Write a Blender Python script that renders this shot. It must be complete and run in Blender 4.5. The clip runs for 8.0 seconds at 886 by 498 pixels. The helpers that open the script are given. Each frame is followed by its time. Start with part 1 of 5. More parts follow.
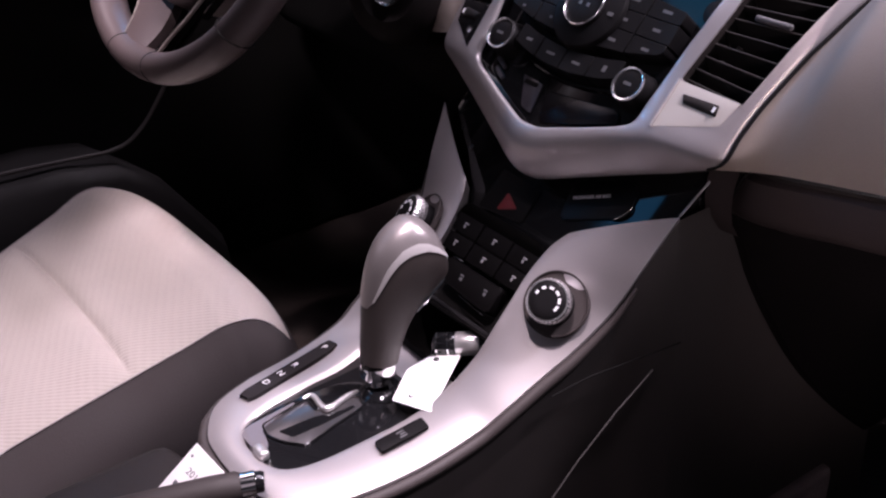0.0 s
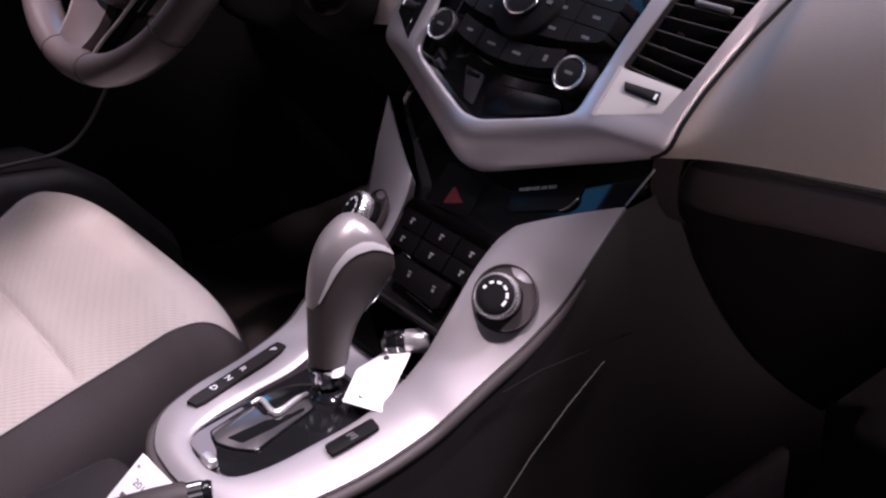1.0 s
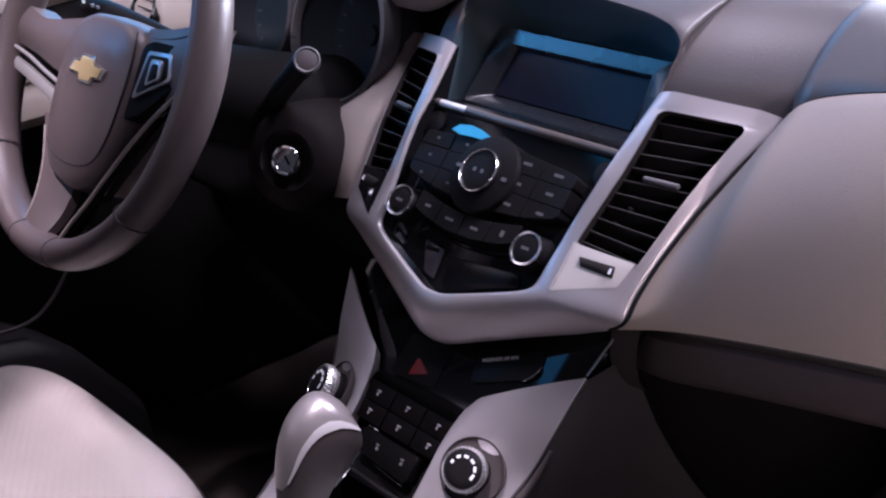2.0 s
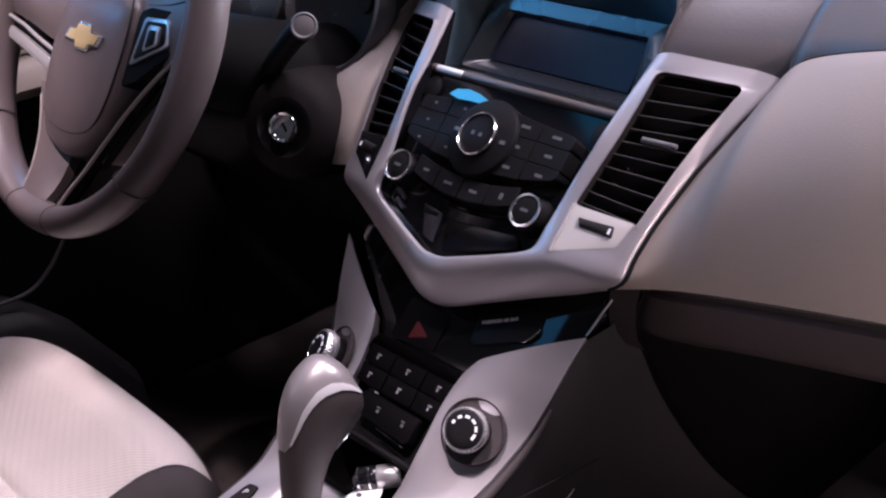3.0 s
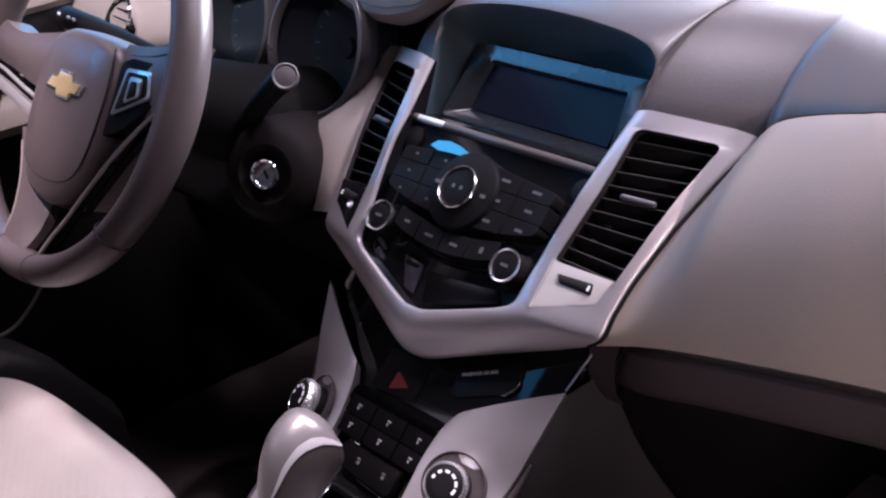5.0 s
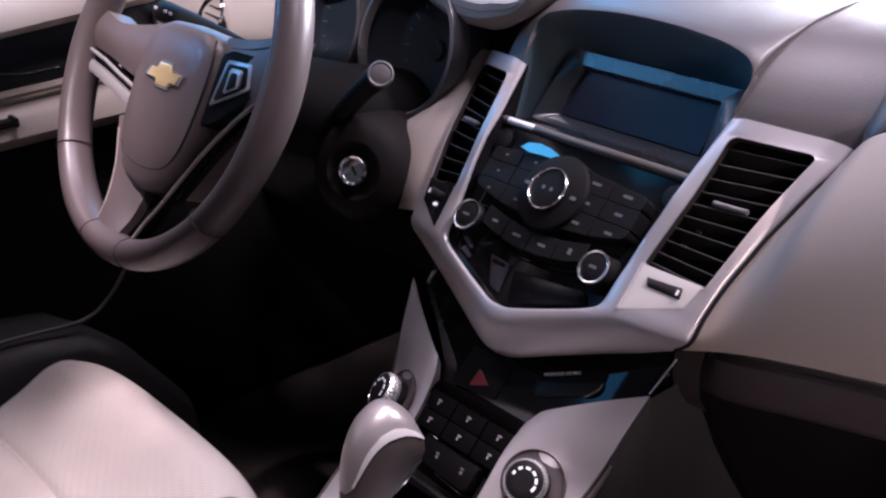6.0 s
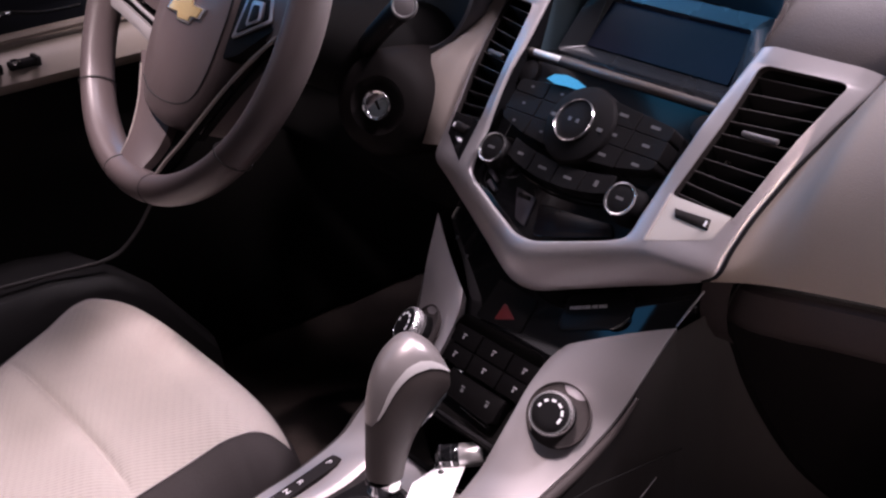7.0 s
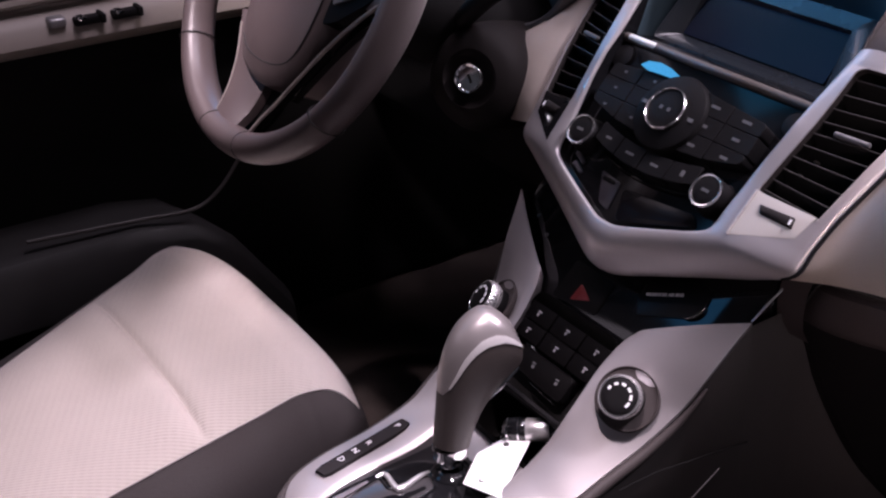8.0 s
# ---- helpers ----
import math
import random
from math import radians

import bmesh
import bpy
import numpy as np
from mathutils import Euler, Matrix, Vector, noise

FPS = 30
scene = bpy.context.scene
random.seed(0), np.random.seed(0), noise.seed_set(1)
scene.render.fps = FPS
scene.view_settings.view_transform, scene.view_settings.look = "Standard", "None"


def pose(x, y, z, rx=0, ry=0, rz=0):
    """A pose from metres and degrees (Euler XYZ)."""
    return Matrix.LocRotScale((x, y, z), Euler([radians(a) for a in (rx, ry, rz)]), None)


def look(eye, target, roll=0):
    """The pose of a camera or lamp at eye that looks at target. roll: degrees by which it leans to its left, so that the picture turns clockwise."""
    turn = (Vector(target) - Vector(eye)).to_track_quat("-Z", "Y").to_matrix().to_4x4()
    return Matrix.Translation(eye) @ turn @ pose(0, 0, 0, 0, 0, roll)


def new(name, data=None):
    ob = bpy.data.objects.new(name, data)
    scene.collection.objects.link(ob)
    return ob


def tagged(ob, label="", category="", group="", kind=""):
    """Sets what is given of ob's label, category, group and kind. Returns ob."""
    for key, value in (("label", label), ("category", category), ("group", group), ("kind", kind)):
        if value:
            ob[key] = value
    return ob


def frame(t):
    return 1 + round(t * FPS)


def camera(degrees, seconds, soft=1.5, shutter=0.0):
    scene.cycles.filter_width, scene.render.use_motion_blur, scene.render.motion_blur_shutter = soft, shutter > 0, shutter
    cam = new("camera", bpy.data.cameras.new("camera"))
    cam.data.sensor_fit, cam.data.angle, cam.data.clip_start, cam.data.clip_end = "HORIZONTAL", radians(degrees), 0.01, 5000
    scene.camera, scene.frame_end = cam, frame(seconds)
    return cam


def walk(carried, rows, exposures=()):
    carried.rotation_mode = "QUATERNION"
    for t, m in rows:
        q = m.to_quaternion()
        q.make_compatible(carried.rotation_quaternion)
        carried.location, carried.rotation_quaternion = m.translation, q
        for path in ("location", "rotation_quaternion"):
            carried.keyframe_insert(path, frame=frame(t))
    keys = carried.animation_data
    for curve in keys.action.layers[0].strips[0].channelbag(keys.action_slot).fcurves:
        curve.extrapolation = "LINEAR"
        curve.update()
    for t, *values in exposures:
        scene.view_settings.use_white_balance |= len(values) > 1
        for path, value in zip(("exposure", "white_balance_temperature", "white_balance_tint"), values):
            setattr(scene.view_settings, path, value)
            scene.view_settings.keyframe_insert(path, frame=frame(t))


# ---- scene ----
# Car cabin seen from the open passenger door. x to the passenger side, y to the front, z up; origin on the radio's dial.
cam = camera(41.0, 8.0, soft=2.3)
ROWS = [
    (0.0, 0.6976, -0.6617, 0.3180, 60.00, 1.49, 53.01),
    (0.5, 0.7028, -0.6369, 0.3231, 59.07, 1.60, 50.36),
    (1.0, 0.6955, -0.6350, 0.3169, 59.23, 2.44, 50.76),
    (1.2, 0.6963, -0.6356, 0.3441, 62.10, 2.61, 50.99),
    (1.5, 0.6905, -0.6436, 0.3629, 64.02, 2.79, 50.17),
    (1.7, 0.6936, -0.6281, 0.3670, 64.88, 3.08, 49.34),
    (2.8, 0.6984, -0.6365, 0.3548, 64.21, 4.07, 47.00),
    (3.0, 0.6981, -0.6442, 0.3547, 63.97, 3.75, 47.59),
    (3.5, 0.7071, -0.6314, 0.3613, 63.40, 3.92, 46.21),
    (4.0, 0.7055, -0.6267, 0.3724, 64.12, 3.74, 45.21),
    (4.2, 0.7007, -0.6239, 0.3698, 64.16, 3.85, 45.71),
    (5.3, 0.6884, -0.6424, 0.3930, 64.68, 2.68, 47.91),
    (5.5, 0.6844, -0.6521, 0.3912, 65.00, 1.92, 48.77),
    (6.0, 0.6834, -0.6707, 0.3813, 65.40, 2.10, 50.08),
    (6.5, 0.6797, -0.6860, 0.3773, 65.07, 2.13, 50.97),
    (7.0, 0.6812, -0.6734, 0.3656, 63.00, 2.66, 50.98),
    (7.5, 0.6771, -0.6780, 0.3611, 61.82, 2.81, 51.89),
    (8.0, 0.6835, -0.6889, 0.3821, 61.39, 0.44, 55.90),
]
walk(cam, [(t, pose(x, y, z, a, b, c)) for t, x, y, z, a, b, c in ROWS], exposures=[(0.0, 0.0, 6400, 10), (1.0, 0.0, 6270, 10), (1.5, 0.0, 5750, 10), (3.0, 0.14, 6270, 10), (4.0, 0.18, 6200, 10), (5.5, 0.20, 6200, 10), (6.0, 0.18, 6310, 10), (6.5, 0.16, 6330, 10), (7.0, 0.06, 6650, 10), (7.5, 0.0, 6560, 10), (8.0, 0.0, 6370, 10)])

# ---------------------------------------------------------------- light
world = bpy.data.worlds.new("showroom_air")
scene.world = world
world.use_nodes = True
world.node_tree.nodes["Background"].inputs["Color"].default_value = (0.56, 0.64, 1.0, 1)
world.node_tree.nodes["Background"].inputs["Strength"].default_value = 0.06


def lamp(name, eye, target, watts, size, color, size_y=None):
    data = bpy.data.lights.new(name, "AREA")
    data.energy, data.color = watts, color
    data.shape, data.size, data.size_y = "RECTANGLE", size, size_y or size
    ob = new(name, data)
    ob.matrix_world = look(eye, target)
    return ob


beam = bpy.data.lights.new("hall_spot", "SPOT")      # spot over the windscreen; its cone edge stands for the driver seat's shadow edge
beam.energy, beam.color, beam.spot_size, beam.spot_blend, beam.shadow_soft_size = 500, (1.0, 0.86, 1.0), radians(33.0), 0.08, 0.2
new("hall_spot", beam).matrix_world = look((1.19, 1.126, 2.278), (0.39, 0.275, -0.35))
edge = bpy.data.lights.new("added_spot_door", "SPOT")      # unseen spot added behind the passenger's side, for the dash end and driver's door
edge.energy, edge.color, edge.spot_size, edge.spot_blend, edge.shadow_soft_size = 420, (1.0, 0.84, 0.90), radians(12.5), 0.7, 0.1
new("added_spot_door", edge).matrix_world = look((0.6, -1.6, 2.3), (-0.66, 0.08, 0.09))
low = bpy.data.lights.new("added_spot_low", "SPOT")      # unseen low spot added by the open passenger door, for pad and glove box
low.energy, low.color, low.spot_size, low.spot_blend, low.shadow_soft_size = 420, (1.0, 0.77, 0.79), radians(13), 1.0, 0.2
new("added_spot_low", low).matrix_world = look((2.2, -0.6, 0.2), (0.73, 0.05, -0.04))
rear = bpy.data.lights.new("added_spot_rear", "SPOT")      # narrow steep spot added to brighten the foot of the wheel
rear.energy, rear.color, rear.spot_size, rear.spot_blend, rear.shadow_soft_size = 430, (1.0, 0.80, 0.88), radians(7), 0.85, 0.06
new("added_spot_rear", rear).matrix_world = look((-0.35, -0.80, 2.3), (-0.43, -0.21, -0.01))
deck = bpy.data.lights.new("added_spot_deck", "SPOT")      # steep spot added over the cabin to brighten the console and the lever
deck.energy, deck.color, deck.spot_size, deck.spot_blend, deck.shadow_soft_size = 380, (1.0, 0.80, 0.88), radians(9.6), 0.55, 0.06
new("added_spot_deck", deck).matrix_world = look((0.3, -0.6, 2.7), (0.10, -0.26, -0.32))
seat_spot = bpy.data.lights.new("added_spot_seat", "SPOT")      # spot added behind the driver's door to brighten the seat cushion
seat_spot.energy, seat_spot.color, seat_spot.spot_size, seat_spot.spot_blend, seat_spot.shadow_soft_size = 250, (1.0, 0.82, 0.86), radians(9.4), 0.6, 0.08
new("added_spot_seat", seat_spot).matrix_world = look((-0.25, -1.2, 2.5), (-0.31, -0.42, -0.35))
glow = bpy.data.lights.new("added_blue_spot", "SPOT")      # unseen blue spot added at the driver's window, for display and wheel's rim
glow.energy, glow.color, glow.spot_size, glow.spot_blend, glow.shadow_soft_size = 240, (0.10, 0.46, 1.0), radians(8), 0.8, 0.2
new("added_blue_spot", glow).matrix_world = look((-2.3, -1.2, 1.5), (0.02, 0.1, 0.13))
lamp("hall_soft", (-0.2, 0.5, 2.9), (-0.1, -0.25, -0.3), 56, 0.9, (1.0, 0.84, 1.0))
# Three added area lamps without a known source fill in from right, behind and left.
lamp("added_fill", (3.2, -1.9, 1.7), (0, 0, -0.1), 4, 2.4, (1.0, 0.80, 0.92), 1.8)
lamp("added_fill_far", (-1.7, -3.1, 1.5), (-0.3, -0.1, 0), 5, 1.8, (0.96, 0.82, 0.96), 1.0)
lamp("added_side_fill", (-1.9, -0.25, 2.0), (-0.3, -0.15, 0), 9, 0.8, (1.0, 0.79, 0.88))
lamp("hall_wash", (-0.2, 3.7, 1.15), (0.1, 0.3, 0.15), 720, 3.6, (0.90, 0.87, 1.0), 0.8)
# Two unseen blue panels, added so that leaf key, screen and strip mirror blue.
lamp("added_blue_leaf", (-1.5, -0.75, 1.95), (0, 0.1, 0.05), 0.7, 0.5, (0.08, 0.50, 1.0))
lamp("added_blue_strip", (-1.06, -1.25, 1.27), (0.13, 0.0, -0.11), 0.5, 0.4, (0.10, 0.46, 1.0))
# Unseen blue area lamps added on the left and the left front.
lamp("added_blue_left", (-3.0, 0.1, 0.62), (0, -0.05, 0.1), 7, 1.2, (0.10, 0.46, 1.0), 0.8)
lamp("added_blue_front", (-2.5, 1.4, 1.20), (-0.2, 0.0, 0.15), 36, 2.0, (0.10, 0.48, 1.0), 1.2)

# ---------------------------------------------------------------- materials
MATS = {}


def mat(name, color, rough=0.5, metal=0.0, grain=0.0, grain_size=0.002, mottle=0.06, mottle_size=0.08, coat=0.0, spec=0.5, weave=0.0, weave_size=0.0022, sheen=0.0):
    """Principled surface with mottling at two scales, roughness wear and fine relief."""
    if name in MATS:
        return MATS[name]
    m = bpy.data.materials.new(name)
    m.use_nodes = True
    nt = m.node_tree
    b = nt.nodes["Principled BSDF"]
    b.inputs["Metallic"].default_value, b.inputs["Coat Weight"].default_value = metal, coat
    b.inputs["Coat Roughness"].default_value, b.inputs["Specular IOR Level"].default_value = 0.05, spec
    b.inputs["Sheen Weight"].default_value = sheen
    co = nt.nodes.new("ShaderNodeTexCoord")
    big, small = nt.nodes.new("ShaderNodeTexNoise"), nt.nodes.new("ShaderNodeTexNoise")
    big.inputs["Scale"].default_value, small.inputs["Scale"].default_value = 1 / mottle_size, 1 / grain_size
    big.inputs["Detail"].default_value, small.inputs["Detail"].default_value = 4, 2
    for n in (big, small):
        nt.links.new(co.outputs["Object"], n.inputs["Vector"])
    ramp = nt.nodes.new("ShaderNodeMapRange")
    ramp.inputs["From Min"].default_value, ramp.inputs["From Max"].default_value = 0.3, 0.7
    ramp.inputs["To Min"].default_value, ramp.inputs["To Max"].default_value = 1 - mottle, 1 + mottle
    nt.links.new(big.outputs["Fac"], ramp.inputs["Value"])
    fine = nt.nodes.new("ShaderNodeMapRange")
    fine.inputs["From Min"].default_value, fine.inputs["From Max"].default_value = 0.3, 0.7
    fine.inputs["To Min"].default_value, fine.inputs["To Max"].default_value = 1 - mottle * 0.6, 1 + mottle * 0.6
    nt.links.new(small.outputs["Fac"], fine.inputs["Value"])
    mul = nt.nodes.new("ShaderNodeMath")
    mul.operation = "MULTIPLY"
    nt.links.new(ramp.outputs["Result"], mul.inputs[0])
    nt.links.new(fine.outputs["Result"], mul.inputs[1])
    tint = nt.nodes.new("ShaderNodeVectorMath")
    tint.operation = "SCALE"
    tint.inputs[0].default_value = color
    nt.links.new(mul.outputs["Value"], tint.inputs["Scale"])
    nt.links.new(tint.outputs["Vector"], b.inputs["Base Color"])
    wear = nt.nodes.new("ShaderNodeMapRange")
    wear.inputs["To Min"].default_value, wear.inputs["To Max"].default_value = max(0.02, rough * 0.82), min(1, rough * 1.18)
    nt.links.new(big.outputs["Fac"], wear.inputs["Value"])
    nt.links.new(wear.outputs["Result"], b.inputs["Roughness"])
    height = small.outputs["Fac"]
    if weave:
        wav = []
        for way in ((0.82, -0.57, 0.2), (0.20, 0.30, 0.1)):
            s = nt.nodes.new("ShaderNodeVectorMath")
            s.operation = "DOT_PRODUCT"
            s.inputs[1].default_value = [c * 2 * math.pi / weave_size for c in way]
            nt.links.new(co.outputs["Object"], s.inputs[0])
            w = nt.nodes.new("ShaderNodeMath")
            w.operation = "SINE"
            nt.links.new(s.outputs["Value"], w.inputs[0])
            wav.append(w)
        add = nt.nodes.new("ShaderNodeMath")
        add.operation = "ADD"
        nt.links.new(wav[0].outputs[0], add.inputs[0])
        nt.links.new(wav[1].outputs[0], add.inputs[1])
        height = add.outputs[0]
        grain = weave
    if grain:
        bump = nt.nodes.new("ShaderNodeBump")
        bump.inputs["Strength"].default_value, bump.inputs["Distance"].default_value = grain, 0.0006
        nt.links.new(height, bump.inputs["Height"])
        nt.links.new(bump.outputs["Normal"], b.inputs["Normal"])
    MATS[name] = m
    return m


SILVER = mat("satin_silver_plastic", (0.468, 0.436, 0.443), 0.42, 0.6, 0.05, 0.0008, 0.03, 0.05)
SILVER_DARK = mat("satin_grey_plastic", (0.30, 0.29, 0.30), 0.36, 0.5, 0.05, 0.0008, 0.03)
CREAM = mat("cream_plastic", (0.52, 0.49, 0.455), 0.45, 0.0, 0.1, 0.001, 0.03)
RING = mat("worn_chrome_rim", (0.74, 0.73, 0.74), 0.2, 0.95, 0.3, 0.0012, 0.1)
CHROME = mat("chrome", (0.85, 0.85, 0.86), 0.1, 1.0, 0, 0.002, 0.02)
PIANO = mat("piano_black", (0.008, 0.008, 0.009), 0.08, 0.0, 0, 0.002, 0.05, coat=0.2)
BUTTON = mat("soft_black_button", (0.0085, 0.008, 0.0086), 0.55, 0.0, 0.1, 0.0006, 0.08, 0.03, spec=0.09)
BLACK = mat("grained_black_plastic", (0.019, 0.0155, 0.015), 0.6, 0.0, 0.35, 0.0012, 0.1, spec=0.25)
DARK = mat("dark_footwell_plastic", (0.006, 0.0055, 0.0055), 0.75, 0.0, 0.3, 0.0015, 0.1, spec=0.12)
CARPET = mat("black_carpet", (0.028, 0.022, 0.02), 0.95, 0.0, 0.9, 0.0018, 0.25, 0.05, spec=0.1)
TITAN = mat("soft_grey_dash_vinyl", (0.255, 0.215, 0.190), 0.55, 0.0, 0.3, 0.0011, 0.04, 0.12)
DASHLIGHT = mat("pale_beige_vinyl", (0.37, 0.325, 0.30), 0.55, 0.0, 0.3, 0.0011, 0.04, 0.12)
DASHTOP = mat("grained_taupe_dash_vinyl", (0.085, 0.076, 0.077), 0.42, 0.0, 0.35, 0.0012, 0.05, 0.15)
WHEELGREY = mat("taupe_wheel_vinyl", (0.098, 0.076, 0.075), 0.36, 0.0, 0.2, 0.0009, 0.05, 0.05)
SEAT = mat("light_beige_seat_cloth", (0.435, 0.383, 0.350), 0.85, 0.0, 0.3, 0.002, 0.04, 0.06, weave=0.25, weave_size=0.0033, sheen=0.2)
SEATSIDE = mat("grey_seat_side_cloth", (0.028, 0.0215, 0.0218), 0.85, 0.0, 0.5, 0.0015, 0.08, 0.05)
GLASS_DARK = mat("dark_screen_glass", (0.010, 0.012, 0.028), 0.15, 0.0, 0, 0.002, 0.03, spec=0.25)
WHITE = mat("white_card", (0.82, 0.80, 0.80), 0.6, 0.0, 0.05, 0.001, 0.02)
MARK = mat("pale_print", (0.095, 0.095, 0.10), 0.6)
RED = mat("red_translucent_plastic", (0.20, 0.022, 0.022), 0.35)
GOLD = mat("gold_badge", (0.78, 0.58, 0.28), 0.35, 0.5)

# ---------------------------------------------------------------- mesh helpers
STACK = pose(0, 0, 0, 47, 0, 0)      # local x, s up the raked centre stack, h out of it


def finish(bm, material, smooth=True):
    me = bpy.data.meshes.new("mesh")
    bmesh.ops.recalc_face_normals(bm, faces=bm.faces)
    bm.to_mesh(me)
    bm.free()
    for p in me.polygons:
        p.use_smooth = smooth
    if smooth:
        me.set_sharp_from_angle(angle=radians(38))
    me.materials.append(material)
    return me


def part(name, bm, material, parent, label="", smooth=True, m=None):
    ob = new(name, finish(bm, material, smooth))
    ob.parent = parent
    if m:
        ob.matrix_basis = m
    return tagged(ob, label) if label else ob


def thing(name, label, category, m=None, group="", kind=""):
    ob = new(name)
    ob.empty_display_size = 0.05
    if m:
        ob.matrix_basis = m
    return tagged(ob, label, category, group, kind)


def solid(name, bm, material, label, category, kind="", m=None, smooth=True):
    ob = new(name, finish(bm, material, smooth))
    if m:
        ob.matrix_basis = m
    return tagged(ob, label, category, "", kind)


def loft(curves, closed=False, cap=False):
    """A grid of faces through rows of points; closed joins each row's ends."""
    bm = bmesh.new()
    rows = [[bm.verts.new(p) for p in c] for c in curves]
    for a, b in zip(rows, rows[1:]):
        n = len(a)
        for i in range(n if closed else n - 1):
            bm.faces.new((a[i], a[(i + 1) % n], b[(i + 1) % n], b[i]))
    if cap:
        bm.faces.new(rows[0])
        bm.faces.new(rows[-1])
    return bm


def skirt(bm, way):
    """Turns the open edges of a sheet back along way, to give it thickness."""
    edges = [e for e in bm.edges if e.is_boundary]
    out = bmesh.ops.extrude_edge_only(bm, edges=edges)["geom"]
    bmesh.ops.translate(bm, verts=[v for v in out if isinstance(v, bmesh.types.BMVert)], vec=way)
    return bm


def prism(outline, low, high, bevel=0.0, seg=2):
    """A plate with this outline in x, y between two heights, its upper rim rounded."""
    bm = bmesh.new()
    a = [bm.verts.new((x, y, low)) for x, y in outline]
    b = [bm.verts.new((x, y, high)) for x, y in outline]
    n = len(a)
    bm.faces.new(a)
    top = bm.faces.new(b)
    for i in range(n):
        bm.faces.new((a[i], a[(i + 1) % n], b[(i + 1) % n], b[i]))
    if bevel:
        bmesh.ops.bevel(bm, geom=list(top.edges), offset=bevel, segments=seg, affect="EDGES", profile=0.5)
    return bm


def cuboid(center, size, bevel=0.002, seg=2, m=None):
    bm = bmesh.new()
    bmesh.ops.create_cube(bm, size=1, matrix=Matrix.Translation(center) @ Matrix.Diagonal((*size, 1)))
    if bevel:
        bmesh.ops.bevel(bm, geom=list(bm.edges), offset=min(bevel, min(size) * 0.45), segments=seg, affect="EDGES", profile=0.5)
    if m:
        bmesh.ops.transform(bm, matrix=m, verts=bm.verts)
    return bm


def lathe(profile, n=40, m=None, squash=1.0):
    """A turned body round z from (radius, z) pairs."""
    bm = bmesh.new()
    rings = []
    for r, z in profile:
        if r < 1e-6:
            rings.append([bm.verts.new((0, 0, z))])
        else:
            rings.append([bm.verts.new((r * math.cos(2 * math.pi * i / n), squash * r * math.sin(2 * math.pi * i / n), z)) for i in range(n)])
    for a, b in zip(rings, rings[1:]):
        for i in range(n):
            f = [a[i % len(a)], a[(i + 1) % len(a)], b[(i + 1) % len(b)], b[i % len(b)]]
            f = list(dict.fromkeys(f))
            if len(f) > 2:
                bm.faces.new(f)
    if m:
        bmesh.ops.transform(bm, matrix=m, verts=bm.verts)
    return bm


def tube(points, radius, n=12, closed=False, flat=1.0, up=(0, 0, 1)):
    """A round bar along points; radius is one number or one a point."""
    pts = [Vector(p) for p in points]
    rows = []
    k = len(pts)
    for i, p in enumerate(pts):
        a, b = (pts[i - 1] if i or closed else p), (pts[(i + 1) % k] if i < k - 1 or closed else p)
        d = (b - a).normalized()
        s = d.cross(Vector(up))
        s = s.normalized() if s.length > 1e-4 else Vector((1, 0, 0))
        u = s.cross(d).normalized()
        r = radius if isinstance(radius, (int, float)) else radius[i]
        rows.append([p + r * (math.cos(2 * math.pi * j / n) * s + flat * math.sin(2 * math.pi * j / n) * u) for j in range(n)])
    if closed:
        rows.append(rows[0])
    bm = loft(rows, closed=True, cap=not closed)
    bmesh.ops.remove_doubles(bm, verts=bm.verts, dist=1e-6)
    return bm


def spline(points, n):
    """n points along a smooth curve through the given ones (Catmull-Rom)."""
    p = [Vector(q) for q in points]
    p = [2 * p[0] - p[1], *p, 2 * p[-1] - p[-2]]
    out = []
    for k in range(n):
        u = k / (n - 1) * (len(p) - 3)
        i = min(int(u), len(p) - 4)
        f = u - i
        a, b, c, d = p[i:i + 4]
        out.append(0.5 * (2 * b + (c - a) * f + (2 * a - 5 * b + 4 * c - d) * f * f + (3 * b - a - 3 * c + d) * f ** 3))
    return out


def rounded(outline, r, seg=4):
    """A polygon in x, y with its corners rounded."""
    pts, n, out = [Vector(p) for p in outline], len(outline), []
    for i, p in enumerate(pts):
        a, b = pts[i - 1] - p, pts[(i + 1) % n] - p
        k = min(r, a.length * 0.45, b.length * 0.45)
        a, b = p + a.normalized() * k, p + b.normalized() * k
        for j in range(seg + 1):
            f = j / seg
            q = a * (1 - f) ** 2 + p * 2 * f * (1 - f) + b * f * f
            out.append((q.x, q.y))
    return out


def merge(*bms):
    a = bms[0]
    for b in bms[1:]:
        me = bpy.data.meshes.new("tmp")
        b.to_mesh(me)
        b.free()
        a.from_mesh(me)
        bpy.data.meshes.remove(me)
    return a


# ---------------------------------------------------------------- closing structure
solid("ground", cuboid((0, 0, -1.0), (14, 14, 0.1), 0), mat("grey_hall_floor", (0.12, 0.115, 0.115), 0.5, 0, 0.1, 0.01, 0.1, 0.6), "dark grey exhibition hall floor under the car", "floor", "structure")
solid("floor", cuboid((0, -0.3, -0.65), (1.70, 2.1, 0.08), 0.01), CARPET, "black carpeted floor of the car", "floor", "structure")
solid("wall_front", cuboid((0, 0.68, -0.27), (1.70, 0.06, 0.80), 0.01), DARK, "dark firewall behind the dashboard", "wall", "structure")
HALL = mat("charcoal_hall_panel", (0.03, 0.03, 0.033), 0.8, 0, 0.1, 0.02, 0.1, 0.5)
